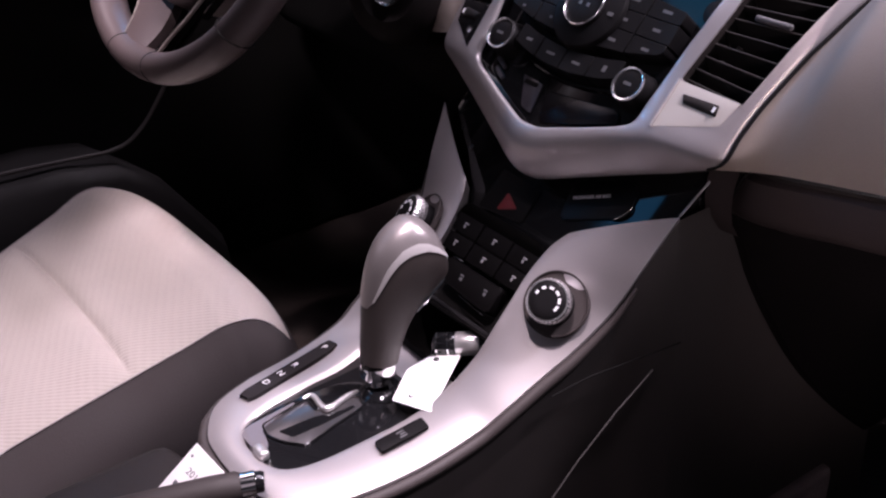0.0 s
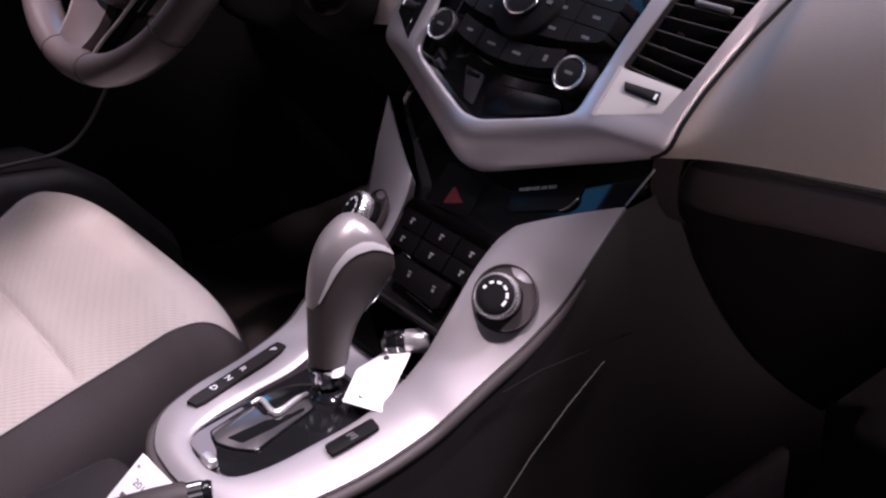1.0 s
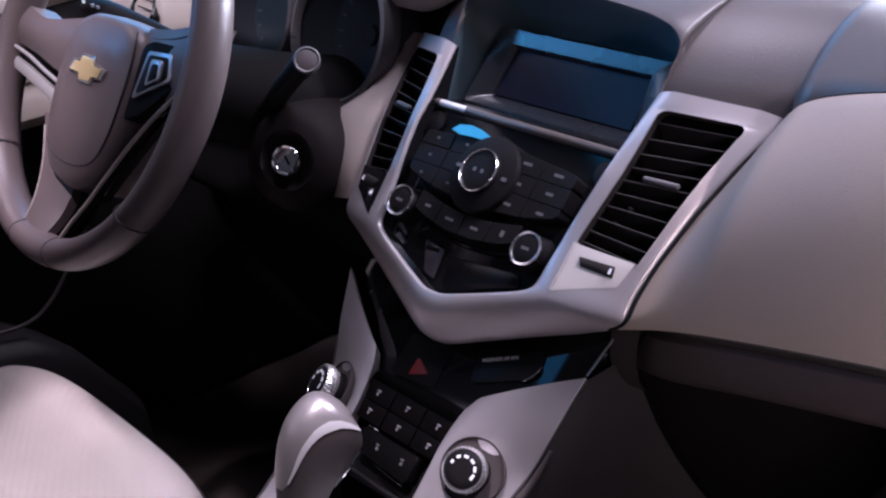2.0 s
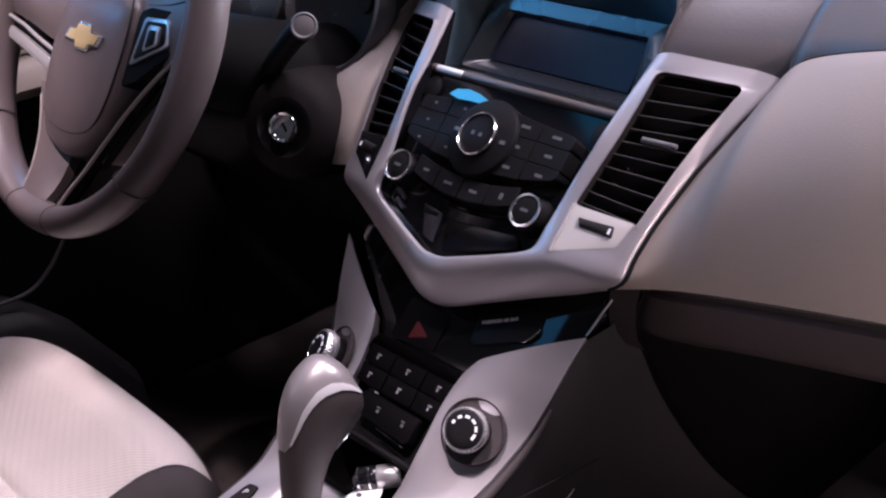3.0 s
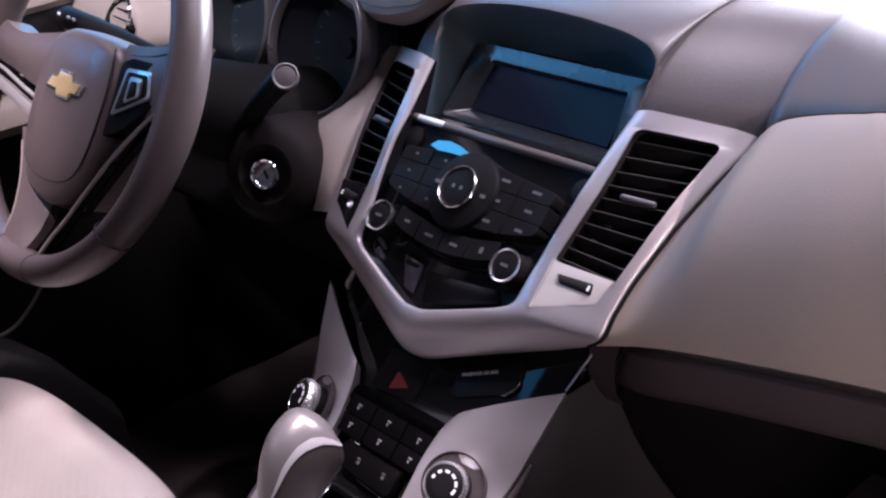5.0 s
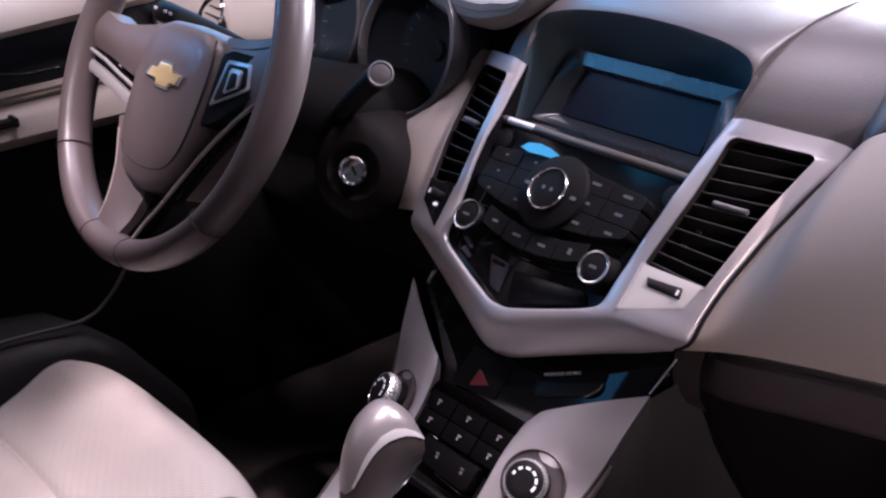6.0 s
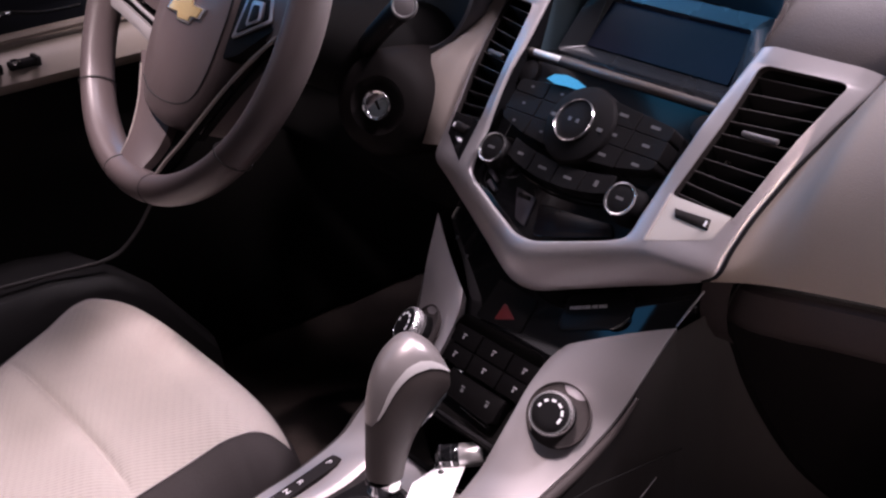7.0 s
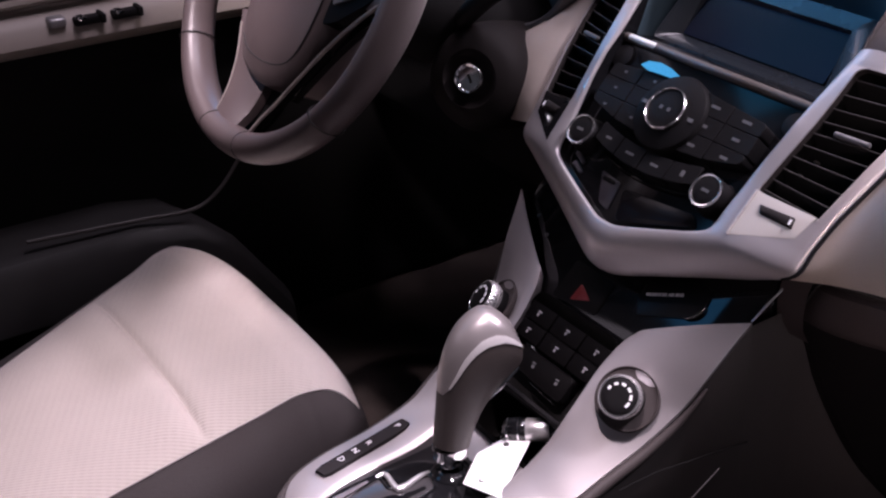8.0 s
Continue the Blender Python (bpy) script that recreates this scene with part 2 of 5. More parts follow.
solid("ceiling", cuboid((0, 0, 4.6), (14, 14, 0.1), 0), HALL, "dark exhibition hall ceiling", "ceiling", "structure")
for name, c, size in (("wall_north", (0, 7, 1.8), (14, 0.1, 5.6)), ("wall_south", (0, -7, 1.8), (14, 0.1, 5.6)), ("wall_east", (7, 0, 1.8), (0.1, 14, 5.6)), ("wall_west", (-7, 0, 1.8), (0.1, 14, 5.6))):
    solid(name, cuboid(c, size, 0), HALL, "dark exhibition hall wall", "wall", "structure")
solid("wall_rear", cuboid((0, -1.3, -0.25), (1.70, 0.06, 0.80), 0.02), DARK, "dark rear partition of the cabin", "wall", "structure")

# ---------------------------------------------------------------- centre stack: silver shield
INNER = [(0.1205, 0.111), (0.1140, 0.06), (0.1105, 0.02), (0.1048, -0.018), (0.1000, -0.05), (0.0970, -0.070), (0.086, -0.079), (0.062, -0.089), (0.03, -0.101), (0.012, -0.107), (0, -0.108)]
OUTER = [(0.2122, 0.1276), (0.1997, 0.078), (0.1890, 0.030), (0.1790, -0.018), (0.1752, -0.047), (0.1715, -0.0708), (0.146, -0.0845), (0.104, -0.103), (0.058, -0.124), (0.020, -0.141), (0, -0.1445)]
VENT_IN = [(0.1313, 0.0928), (0.1289, 0.0641), (0.1263, 0.0371), (0.1216, 0.006), (0.1172, -0.0235), (0.115, -0.04)]      # the opening's two long edges
VENT_OUT = [(0.1955, 0.106), (0.1899, 0.0773), (0.1834, 0.0468), (0.1768, 0.0134), (0.1695, -0.0217), (0.166, -0.04)]
NU = 41
FINE = 10
inner, outer = spline([(x, y, 0) for x, y in INNER], (NU - 1) * FINE + 1), spline([(x, y, 0) for x, y in OUTER], (NU - 1) * FINE + 1)
VENT0, VENT1 = 1.3, 13.0      # stations along the arm between which the vent opening lies


def along(stops, k):
    """Linear value at k from (k, value) stops."""
    for (u, a), (w, b) in zip(stops, stops[1:]):
        if k <= w:
            return a + (b - a) * (k - u) / (w - u)
    return stops[-1][1]


def rail(pts, k):
    i = min(int(k * FINE), len(pts) - 2)
    return pts[i].lerp(pts[i + 1], k * FINE - i)


def shield_h(v, k):
    """Out-of-plane height: a flat lip round the radio, arms laid back evenly from it, a convex chin below."""
    low = along(((0, -0.057), (4, -0.0455), (8, -0.0378), (12, -0.0362), (16, -0.0370), (20, -0.0405), (25, -0.045), (40, -0.046)), k)
    lip = along(((0, -0.0185), (4, -0.0150), (7, -0.0120), (10, -0.0125), (14, -0.0155), (20, -0.0175), (40, -0.0175)), k)
    bend = along(((0, -0.0440), (1, -0.0423), (2.6, -0.0365), (5.3, -0.031), (8.7, -0.0293), (13, -0.0307), (20, -0.0335)), k)
    crest = lip - 0.0022 * max(0, 1 - v / 0.05) ** 2
    if v < 0.15:
        arm = crest + (-0.0160 - lip) * max(0, v - 0.03) / 0.12
    elif v < 0.86:
        arm = -0.0160 + (bend + 0.0160) * (v - 0.15) / 0.71
    else:
        arm = bend + (low - bend) * (v - 0.86) / 0.14
    chin = crest + (low + 0.0175) * (max(0, v - 0.08) / 0.92) ** 2.1
    w = min(1, max(0, (k - 17) / 6))
    return arm + (chin - arm) * w - 0.0018 * max(0, (v - 0.97) / 0.03) ** 2


def crossing(edge, k):
    """Where the station k crosses one of the opening's long edges."""
    lo, hi = 0.0, 1.0
    turned = [(-y, x) for x, y in edge]
    for _ in range(30):
        v = (lo + hi) / 2
        p = rail(inner, k).lerp(rail(outer, k), v)
        lo, hi = (v, hi) if p.x < along(turned, max(-p.y, turned[0][0])) else (lo, v)
    return v


def shield_at(k, v, side=1, lift=0.0):
    p = rail(inner, k).lerp(rail(outer, k), v)
    return Vector((side * p.x, p.y, shield_h(v, k) + lift))


def on_face(x, s, side=1, lift=0.0):
    """The point of the shield's face over (x, s) on one of its arms."""
    lo, hi = 0.0, 32.0
    for _ in range(40):
        k = (lo + hi) / 2
        p, q = rail(inner, k), rail(outer, k)
        over = (q.x - p.x) * (s - p.y) - (q.y - p.y) * (x - p.x) > 0
        lo, hi = (lo, k) if over else (k, hi)
    return shield_at(k, (x - p.x) / (q.x - p.x), side, lift)


def vent_gap(k):
    """How far the opening reaches across the arm at station k, its corners rounded."""
    fill = 0.0
    for d, r in (((k - VENT0) / 0.6, 0.075), ((VENT1 - k) / 0.35, 0.045)):
        if 0 <= d < 1:
            fill = r * (1 - math.sqrt(1 - (1 - d) ** 2))
    return crossing(VENT_IN, k) + fill, crossing(VENT_OUT, k) - fill


STATIONS = [0, 0.4, 0.8, 1.1, 1.3, 1.34, 1.42, 1.55, 1.7, 1.9] + [2.5 + 0.75 * i for i in range(13)] + [12.0, 12.65, 12.75, 12.87, 12.96, 13.0, 13.3] + [14 + 0.5 * i for i in range(53)]
curves = []
for k in STATIONS:
    g0, g1 = vent_gap(min(max(k, VENT0), VENT1))
    if k < VENT0 or k > VENT1:
        g0, g1 = 0.17, 0.84
    cols = [0, 0.012, 0.03, 0.05, 0.10, g0, *[g0 + (g1 - g0) * f for f in (0.25, 0.5, 0.75)], g1, 0.5 * g1 + 0.48, 0.965, 0.98, 0.99, 1]
    curves.append([shield_at(k, v) for v in cols])
NS = len(STATIONS)
curves = [[(-x, y, z) for x, y, z in c] for c in curves[:-1]] + curves[::-1]
bm = bmesh.new()
grid = [[bm.verts.new(p) for p in c] for c in curves]
for i in range(len(grid) - 1):
    k = min(i, 2 * (NS - 1) - 1 - i)
    for j in range(len(cols) - 1):
        if not (VENT0 <= STATIONS[k] and STATIONS[k + 1] <= VENT1 and 5 <= j < 9):
            bm.faces.new((grid[i][j], grid[i][j + 1], grid[i + 1][j + 1], grid[i + 1][j]))
skirt(bm, (0, 0, -0.0016))
stack = thing("centre_stack_surround", "satin silver shield-shaped plastic surround of the centre stack", "dashboard trim", STACK)
part("frame", bm, SILVER, stack)
under = [shield_at(k, 1.0) for k in range(16, 41)]
under = [Vector((-p.x, p.y, p.z)) for p in under[:-1]] + under[::-1]
part("underside", loft([[p + Vector((0, 0.004, -0.003)) for p in under], [p + Vector((0, 0.010, -0.020)) for p in under], [p + Vector((0, 0.018, -0.045)) for p in under]]), DARK, stack, "dark underside of the trim")
well = [shield_at(k / 2, 0.0) for k in range(0, 81)]
well = [Vector((-p.x, p.y, p.z)) for p in well[:-1]] + well[::-1]
part("inner_wall", loft([[p + Vector((0, 0, -0.0014)) for p in well], [p + Vector((0, 0, -0.030)) for p in well]]), PIANO, stack, "glossy black inner wall")
INSET = [(0.1175, -0.0272), (0.1158, -0.0690), (0.1615, -0.0462), (0.1675, -0.0240)]      # inner top, inner foot, outer foot, outer top
for side in (-1, 1):
    rows = []
    for i in range(7):
        f = i / 6
        p, q = Vector(INSET[0]).lerp(Vector(INSET[1]), f), Vector(INSET[3]).lerp(Vector(INSET[2]), f)
        row = []
        for g in (0, 0.06, 0.25, 0.5, 0.75, 0.94, 1):
            c = p.lerp(q, g)
            row.append(on_face(c.x, c.y, side, 0.0008 if 0 < i < 6 and 0 < g < 1 else 0.0002))
        rows.append(row)
    part("inset", skirt(loft(rows), (0, 0, -0.003)), CREAM if side > 0 else PIANO, stack, "cream plastic inset under the vent" if side > 0 else "black plastic inset under the vent")
    if side > 0:
        part("inset_edge", tube([on_face(0.1168 + (0.1150 - 0.1168) * f, -0.0265 + (-0.0690 + 0.0265) * f, side, 0.0008) for f in [i / 8 for i in range(9)]], 0.0013, 8), mat("pale_satin_edge", (0.62, 0.59, 0.58), 0.35, 0.4), stack, "bright raised edge of the inset")

# air vents
SLAT = mat("black_vent_slat", (0.0075, 0.0068, 0.007), 0.5, 0, 0.2, 0.001, spec=0.25)
DUCT = mat("black_duct", (0.003, 0.003, 0.003), 0.9, spec=0.05)
for side in (-1, 1):
    vent = thing("air_vent", "black louvred air vent with a bright slider tab", "air vent", STACK, "centre air vents")
    ks = [k for k in STATIONS if VENT0 <= k <= VENT1]
    loop = [shield_at(k, vent_gap(k)[0], side, -0.002) for k in ks] + [shield_at(k, vent_gap(k)[1], side, -0.002) for k in ks[::-1]]
    part("bezel", loft([loop, [p + Vector((0, 0, -0.006)) for p in loop]], closed=True), BLACK, vent, "thin black bezel inside the trim")
    part("duct", loft([[p + Vector((0, 0, -0.006)) for p in loop], [p + Vector((0, 0, -0.045)) for p in loop]], closed=True), DUCT, vent)
    part("backing", prism([(p.x, p.y) for p in loop], -0.108, -0.100), DUCT, vent)
    n = 10
    for i in range(n):
        f = VENT0 + (VENT1 - VENT0) * (i + 0.62) / n
        g0, g1 = vent_gap(f)
        p, q = shield_at(f, g0, side, -0.0075), shield_at(f, g1, side, -0.0075)
        sec = [Vector(o) for o in ((0, -0.0006, 0.0), (0, 0.0002, 0.0008), (0, 0.0009, 0.0), (0, -0.0065, -0.020), (0, -0.0080, -0.020))]
        pts = [p.lerp(q, g) for g in (0, 0.25, 0.5, 0.75, 1)]
        slat = part("slat", loft([[a + o for o in sec] for a in pts], closed=True, cap=True), SLAT, vent)
        # Paler tube: the thin highlight along the slat's front put into its colour.
        part("edge", tube([a + Vector((0, 0.0002, 0.0006)) for a in pts], 0.0006, 6), mat("pale_slat_grey", (0.032, 0.029, 0.028), 0.5), slat, "slightly paler front edge")
    for i in range(4):
        g = 0.2 + 0.2 * i
        a, b = shield_at(VENT0 + 0.6, 0.15 + 0.70 * g, side, -0.032), shield_at(VENT1 - 0.6, 0.15 + 0.70 * g, side, -0.032)
        part("vane", tube([a, b], 0.0014, 5), DARK, vent)
    for k, v in ((8.6, 0.34), (10.0, 0.30), (11.4, 0.27)):
        part("vane_clip", cuboid(shield_at(k, v, side, -0.016), (0.004, 0.003, 0.006), 0.001, 1), mat("pale_slat_grey", (0.032, 0.029, 0.028), 0.5), vent, "small linkage clip between the slats")
    p, q = on_face(0.141, 0.0411, side, -0.005), on_face(0.1704, 0.0447, side, -0.005)
    way = (q - p).normalized()
    part("slider", tube([p, p + way * 0.0012, q - way * 0.0012, q], [0.0014, 0.0027, 0.0027, 0.0014], 10), mat("slider_grey", (0.13, 0.125, 0.13), 0.3, 0.4), vent, "bright slider tab")
    shut_rows = []
    for f, lift in ((0, 0.0006), (0.12, 0.0020), (0.5, 0.0030), (0.88, 0.0020), (1, 0.0006)):
        a, b = Vector((0.1250, -0.0355)).lerp(Vector((0.1285, -0.0428)), f), Vector((0.1550, -0.0318)).lerp(Vector((0.1562, -0.0415)), f)
        shut_rows.append([on_face(*a.lerp(b, g), side, lift if 0 < g < 1 else 0.0006) for g in (0, 0.04, 0.3, 0.6, 0.96, 1)])
    shut = part("shutoff", skirt(loft(shut_rows), (0, 0, -0.002)), BLACK, vent, "small black shut-off wheel")
    part("mark", cuboid(on_face(0.1535, -0.0372, side, 0.0032), (0.0018, 0.0046, 0.0010), 0), mat("white_print", (0.85, 0.85, 0.87), 0.6), shut)

# ---------------------------------------------------------------- radio face
radio = thing("radio", "piano black radio panel with soft black buttons and chrome dial", "car radio", STACK)
face = [(x, y) for x, y in INNER[:-1]] + [(-x, y) for x, y in INNER[::-1]]
face = [(x * 1.05, y * 1.03) for x, y in face if y < 0.055]
face = [(0.122, 0.055)] + face + [(-0.122, 0.055)]
part("faceplate", prism(face, -0.045, -0.030), PIANO, radio, "glossy black faceplate")
part("trim_bar", tube([(-0.121, 0.0545, -0.028), (-0.118, 0.0548, -0.0275), (0.118, 0.0548, -0.0275), (0.121, 0.0545, -0.028)], 0.0042, 12), mat("smoked_bar", (0.10, 0.085, 0.078), 0.4, 0.2), radio, "thin smoked trim bar")
# White piece added for the highlight at the bar's left end.
part("bar_glint", tube([(-0.111, 0.0548, -0.0268), (-0.107, 0.0548, -0.0262), (-0.074, 0.0548, -0.0262), (-0.066, 0.0548, -0.0268)], [0.001, 0.0036, 0.0036, 0.001], 10), mat("bar_glint_white", (0.85, 0.82, 0.80), 0.3, 0.2), radio, "white piece for the highlight on the trim bar")
leaf = [(-0.0705, 0.0306), (-0.0652, 0.0369), (-0.0523, 0.0398), (-0.0391, 0.0386), (-0.0275, 0.0353), (-0.0199, 0.0345), (-0.0278, 0.0306), (-0.0453, 0.0298), (-0.0591, 0.0283)]
bm = prism(leaf, -0.004, 0.0)
bmesh.ops.transform(bm, matrix=Matrix.Translation((-0.027, 0.0365, -0.0112)) @ Matrix.Rotation(radians(5), 4, "Y") @ Matrix.Rotation(radians(-4), 4, "X") @ Matrix.Translation((0.038, -0.038, 0)), verts=bm.verts)
part("eject_blade", bm, mat("brushed_key_metal", (0.80, 0.81, 0.82), 0.05, 1.0), radio, "bright leaf-shaped key above the dial")
for side in (-1, 1):
    # two banks of three keys each side of the dial, parted by fine grooves
    for c, (x0, x1) in enumerate(((0.020, 0.0545), (0.0555, 0.092))):
        for r in range(3):
            t0, t1 = (0.0305 - 0.0035 * c, 0.0300 - 0.0045 * (c + 1) * 0.7) if r == 0 else (0.0108 - 0.0178 * (r - 1),) * 2
            b0 = 0.0112 - 0.0178 * r
            low0, low1 = (b0, b0) if r < 2 else (-0.0275 + 0.003 * c, -0.0245 + 0.009 * c)
            out = [(side * x0, low0), (side * x1 - side * (0.0015 if r == 2 and c else 0), low1), (side * x1, t1), (side * x0, t0)]
            key = part("key", prism(rounded(out, 0.0035 if c and r != 1 else 0.0006, 3), -0.034, -0.0125, 0.0005, 1), BUTTON, radio)
            if side > 0:
                part("mark", cuboid((side * (x0 + x1) / 2, (t0 + low0) / 2, -0.0124), (0.008 + 0.002 * (r == 0), 0.0026, 0.0003), 0), MARK, key)
            else:
                part("mark", cuboid((side * (x0 + x1) / 2, (t0 + low0) / 2, -0.0124), (0.0035, 0.0022, 0.0003), 0), MARK, key)
    # bed close under the keys, so that the grooves stay shallow
    bed = [(0.018, 0.0295), (0.054, 0.0275), (0.0905, 0.0195), (0.0905, -0.0150), (0.054, -0.0235), (0.018, -0.0265)]
    part("key_bed", prism(rounded([(side * x, y) for x, y in bed], 0.003, 2), -0.034, -0.0136), BUTTON, radio)
arc = [-0.060 + 0.012 * i for i in range(11)]
part("key_bed", prism([(x, -0.0385 + 0.0075 * (x / 0.062) ** 2) for x in arc] + [(x, -0.0555 + 0.0095 * (x / 0.062) ** 2) for x in arc[::-1]], -0.034, -0.0146), BUTTON, radio)
for i in range(4):
    x0, x1 = -0.062 + 0.031 * i + 0.0004, -0.031 + 0.031 * i - 0.0004
    dip = lambda x, a, b: a + (b - a) * (x / 0.062) ** 2
    out = [(x0, dip(x0, -0.0375, -0.0295)), (x0, dip(x0, -0.0565, -0.0465)), ((x0 + x1) / 2, dip((x0 + x1) / 2, -0.0565, -0.0465)), (x1, dip(x1, -0.0565, -0.0465)), (x1, dip(x1, -0.0375, -0.0295)), ((x0 + x1) / 2, dip((x0 + x1) / 2, -0.0375, -0.0295))]
    key = part("key", prism(rounded(out, 0.0012, 2), -0.034, -0.0135, 0.0005, 1), BUTTON, radio)
    part("mark", cuboid(((x0 + x1) / 2, dip((x0 + x1) / 2, -0.047, -0.038), -0.0134), ((0.007, 0.010, 0.009, 0.004)[i], (0.0024, 0.0024, 0.0024, 0.0055)[i], 0.0003), 0), MARK, key)
part("lower_lip", tube([(x, -0.0605 + 2.6 * x * x, -0.028) for x in [-0.055 + 0.011 * i for i in range(11)]], 0.0022, 8), PIANO, radio)
dial = part("dial", lathe([(0.0365, -0.034), (0.0365, -0.011), (0.035, -0.0085), (0.027, -0.0055), (0.0205, -0.0045), (0.0202, -0.003), (0.017, -0.002), (0.010, -0.0014), (0, -0.0012)], 56), BUTTON, radio, "round black dial")
part("ring", lathe([(0.0192, -0.004), (0.0201, -0.001), (0.0192, 0.0004), (0.0183, -0.0008), (0.0180, -0.003)], 56), RING, dial, "chrome ring")
for x in (-0.0045, 0.0045):
    part("mark", cuboid((x, 0.0, -0.0010), (0.0032, 0.0034, 0.0004), 0), MARK, dial)
for x in (-0.0275, 0.0275):
    part("mark", cuboid((x, 0.0, -0.0055), (0.006, 0.0032, 0.0008), 0), MARK, dial)
for side in (-1, 1):
    kx = 0.0775 if side > 0 else -0.081
    at = Matrix.Translation((kx, -0.0465, -0.006))
    knob = part("knob", lathe([(0.0175, -0.032), (0.0175, -0.022), (0.0160, -0.019), (0.0150, -0.010), (0.0136, -0.007), (0.0125, -0.0062), (0.006, -0.0055), (0, -0.0055)], 40, at), BUTTON, radio, "round knob")
    part("knob_ring", lathe([(0.0134, -0.0085), (0.0150, -0.0066), (0.0145, -0.0048), (0.0130, -0.0052), (0.0122, -0.0068)], 40, at), RING, knob, "chrome rim")
    part("mark", cuboid((kx, -0.0465, -0.0113), (0.008, 0.0026, 0.0004), 0), MARK, knob)
    part("side_button", lathe([(0.0115, -0.031), (0.0115, -0.027), (0.010, -0.0262), (0, -0.0258)], 28, Matrix.Translation((side * 0.104, 0.036, 0))), BUTTON, radio, "round black button")
# slanted glossy pieces and the socket at the foot of the face
for x0, x1, s0, s1 in ((-0.084, -0.070, -0.066, -0.072), (-0.080, -0.066, -0.076, -0.081)):
    part("blade", prism([(x0, s0), (x1, s1), (x1 + 0.001, s1 + 0.003), (x0 + 0.002, s0 + 0.005)], -0.031, -0.0265, 0.0008), mat("smoked_blade", (0.16, 0.15, 0.17), 0.3, 0.6), radio, "small smoked trim blade")
part("socket", prism(rounded([(-0.045, -0.068), (-0.018, -0.071), (-0.014, -0.098), (-0.028, -0.095)], 0.002), -0.031, -0.0285, 0.0008), mat("gunmetal_plastic", (0.045, 0.04, 0.048), 0.35, 0.2), radio, "grey socket cover")
part("socket_mouth", cuboid((-0.031, -0.0735, -0.0282), (0.016, 0.004, 0.002), 0.0008), DARK, radio)
part("flap", prism(rounded([(-0.010, -0.074), (0.070, -0.066), (0.078, -0.076), (0.035, -0.092), (0.0, -0.102)], 0.003), -0.031, -0.0275, 0.0012), mat("satin_black_flap", (0.007, 0.006, 0.007), 0.25, spec=0.12), radio, "black flap")

# ---------------------------------------------------------------- display under the hood
HOOD = [(0.1215, 0.052, -0.020), (0.1220, 0.085, -0.020), (0.1232, 0.112, -0.0186), (0.1251, 0.124, -0.0153), (0.1261, 0.136, -0.0128), (0.1260, 0.1455, -0.0107), (0.1231, 0.1543, -0.0086), (0.113, 0.1624, -0.0068), (0.0915, 0.1690, -0.0062), (0.0677, 0.172, -0.0047), (0.0375, 0.1741, -0.0028), (0, 0.175, -0.002)]
half = spline(HOOD, 45)
rim = [tuple(p) for p in half] + [(-p.x, p.y, p.z) for p in half[-2::-1]]
display = thing("display_screen", "dark unlit dashboard display recessed under a hood", "screen", STACK)


def shrink(f, h, low):
    return [(x * f, low + (y - low) * f, h + 0 * z) for x, y, z in rim]


# Black lining tinted teal: haze and reflection are put into its base colour.
part("recess", loft([rim, [(x * 0.985, y - 0.002, z - 0.004) for x, y, z in rim], shrink(0.93, -0.04, 0.05), shrink(0.86, -0.062, 0.052)]), mat("haze_teal_hood_lining", (0.045, 0.072, 0.088), 0.33, 0, 0.15, 0.001), display, "black hood lining tinted teal for haze")
part("shelf", loft([[(-0.122, 0.058, -0.030), (0.122, 0.058, -0.030)], [(-0.11, 0.076, -0.058), (0.11, 0.076, -0.058)]]), PIANO, display)
out, win = rounded([(-0.106, 0.069), (0.106, 0.069), (0.102, 0.150), (-0.102, 0.150)], 0.006), rounded([(-0.083, 0.086), (0.083, 0.086), (0.081, 0.1345), (-0.081, 0.1345)], 0.002)
rings = [[(x, y, -0.062) for x, y in out], [(x, y, -0.0470) for x, y in out], [(x * 0.985, 0.110 + (y - 0.110) * 0.97, -0.0462) for x, y in out], [(x * 1.02, 0.110 + (y - 0.110) * 1.05, -0.0490 if y > 0.12 else -0.0570) for x, y in win], [(x, y, -0.060) for x, y in win]]
part("bezel", loft(rings, closed=True), mat("smoky_bezel", (0.034, 0.040, 0.047), 0.28, 0, 0, 0.002, 0.05, coat=0.3), display, "broad glossy bevelled bezel")
part("panel", prism(win, -0.062, -0.056), GLASS_DARK, display, "dark glass")

# ---------------------------------------------------------------- dashboard
dash = thing("dashboard", "two-tone taupe dashboard with padded vinyl panels", "dashboard")


def stack_world(x, s, h):
    return STACK @ Vector((x, s, h))


edge_r = [stack_world(*shield_at(k, 1.0)) + Vector((0.0015, 0.002, 0)) for k in range(0, 23)]   # top to corner
TOP = [edge_r[0], (0.224, 0.127, 0.068), (0.246, 0.131, 0.078), (0.292, 0.131, 0.090), (0.34, 0.13, 0.097), (0.55, 0.12, 0.105), (0.72, 0.10, 0.10)]
BOTTOM = [edge_r[-1], (0.20, 0.004, -0.084), (0.25, 0.02, -0.080), (0.335, 0.035, -0.071), (0.40, 0.045, -0.066), (0.55, 0.05, -0.05), (0.72, 0.04, -0.03)]
top, bottom = spline(TOP, 40), spline(BOTTOM, 40)
rows = [list(edge_r)]
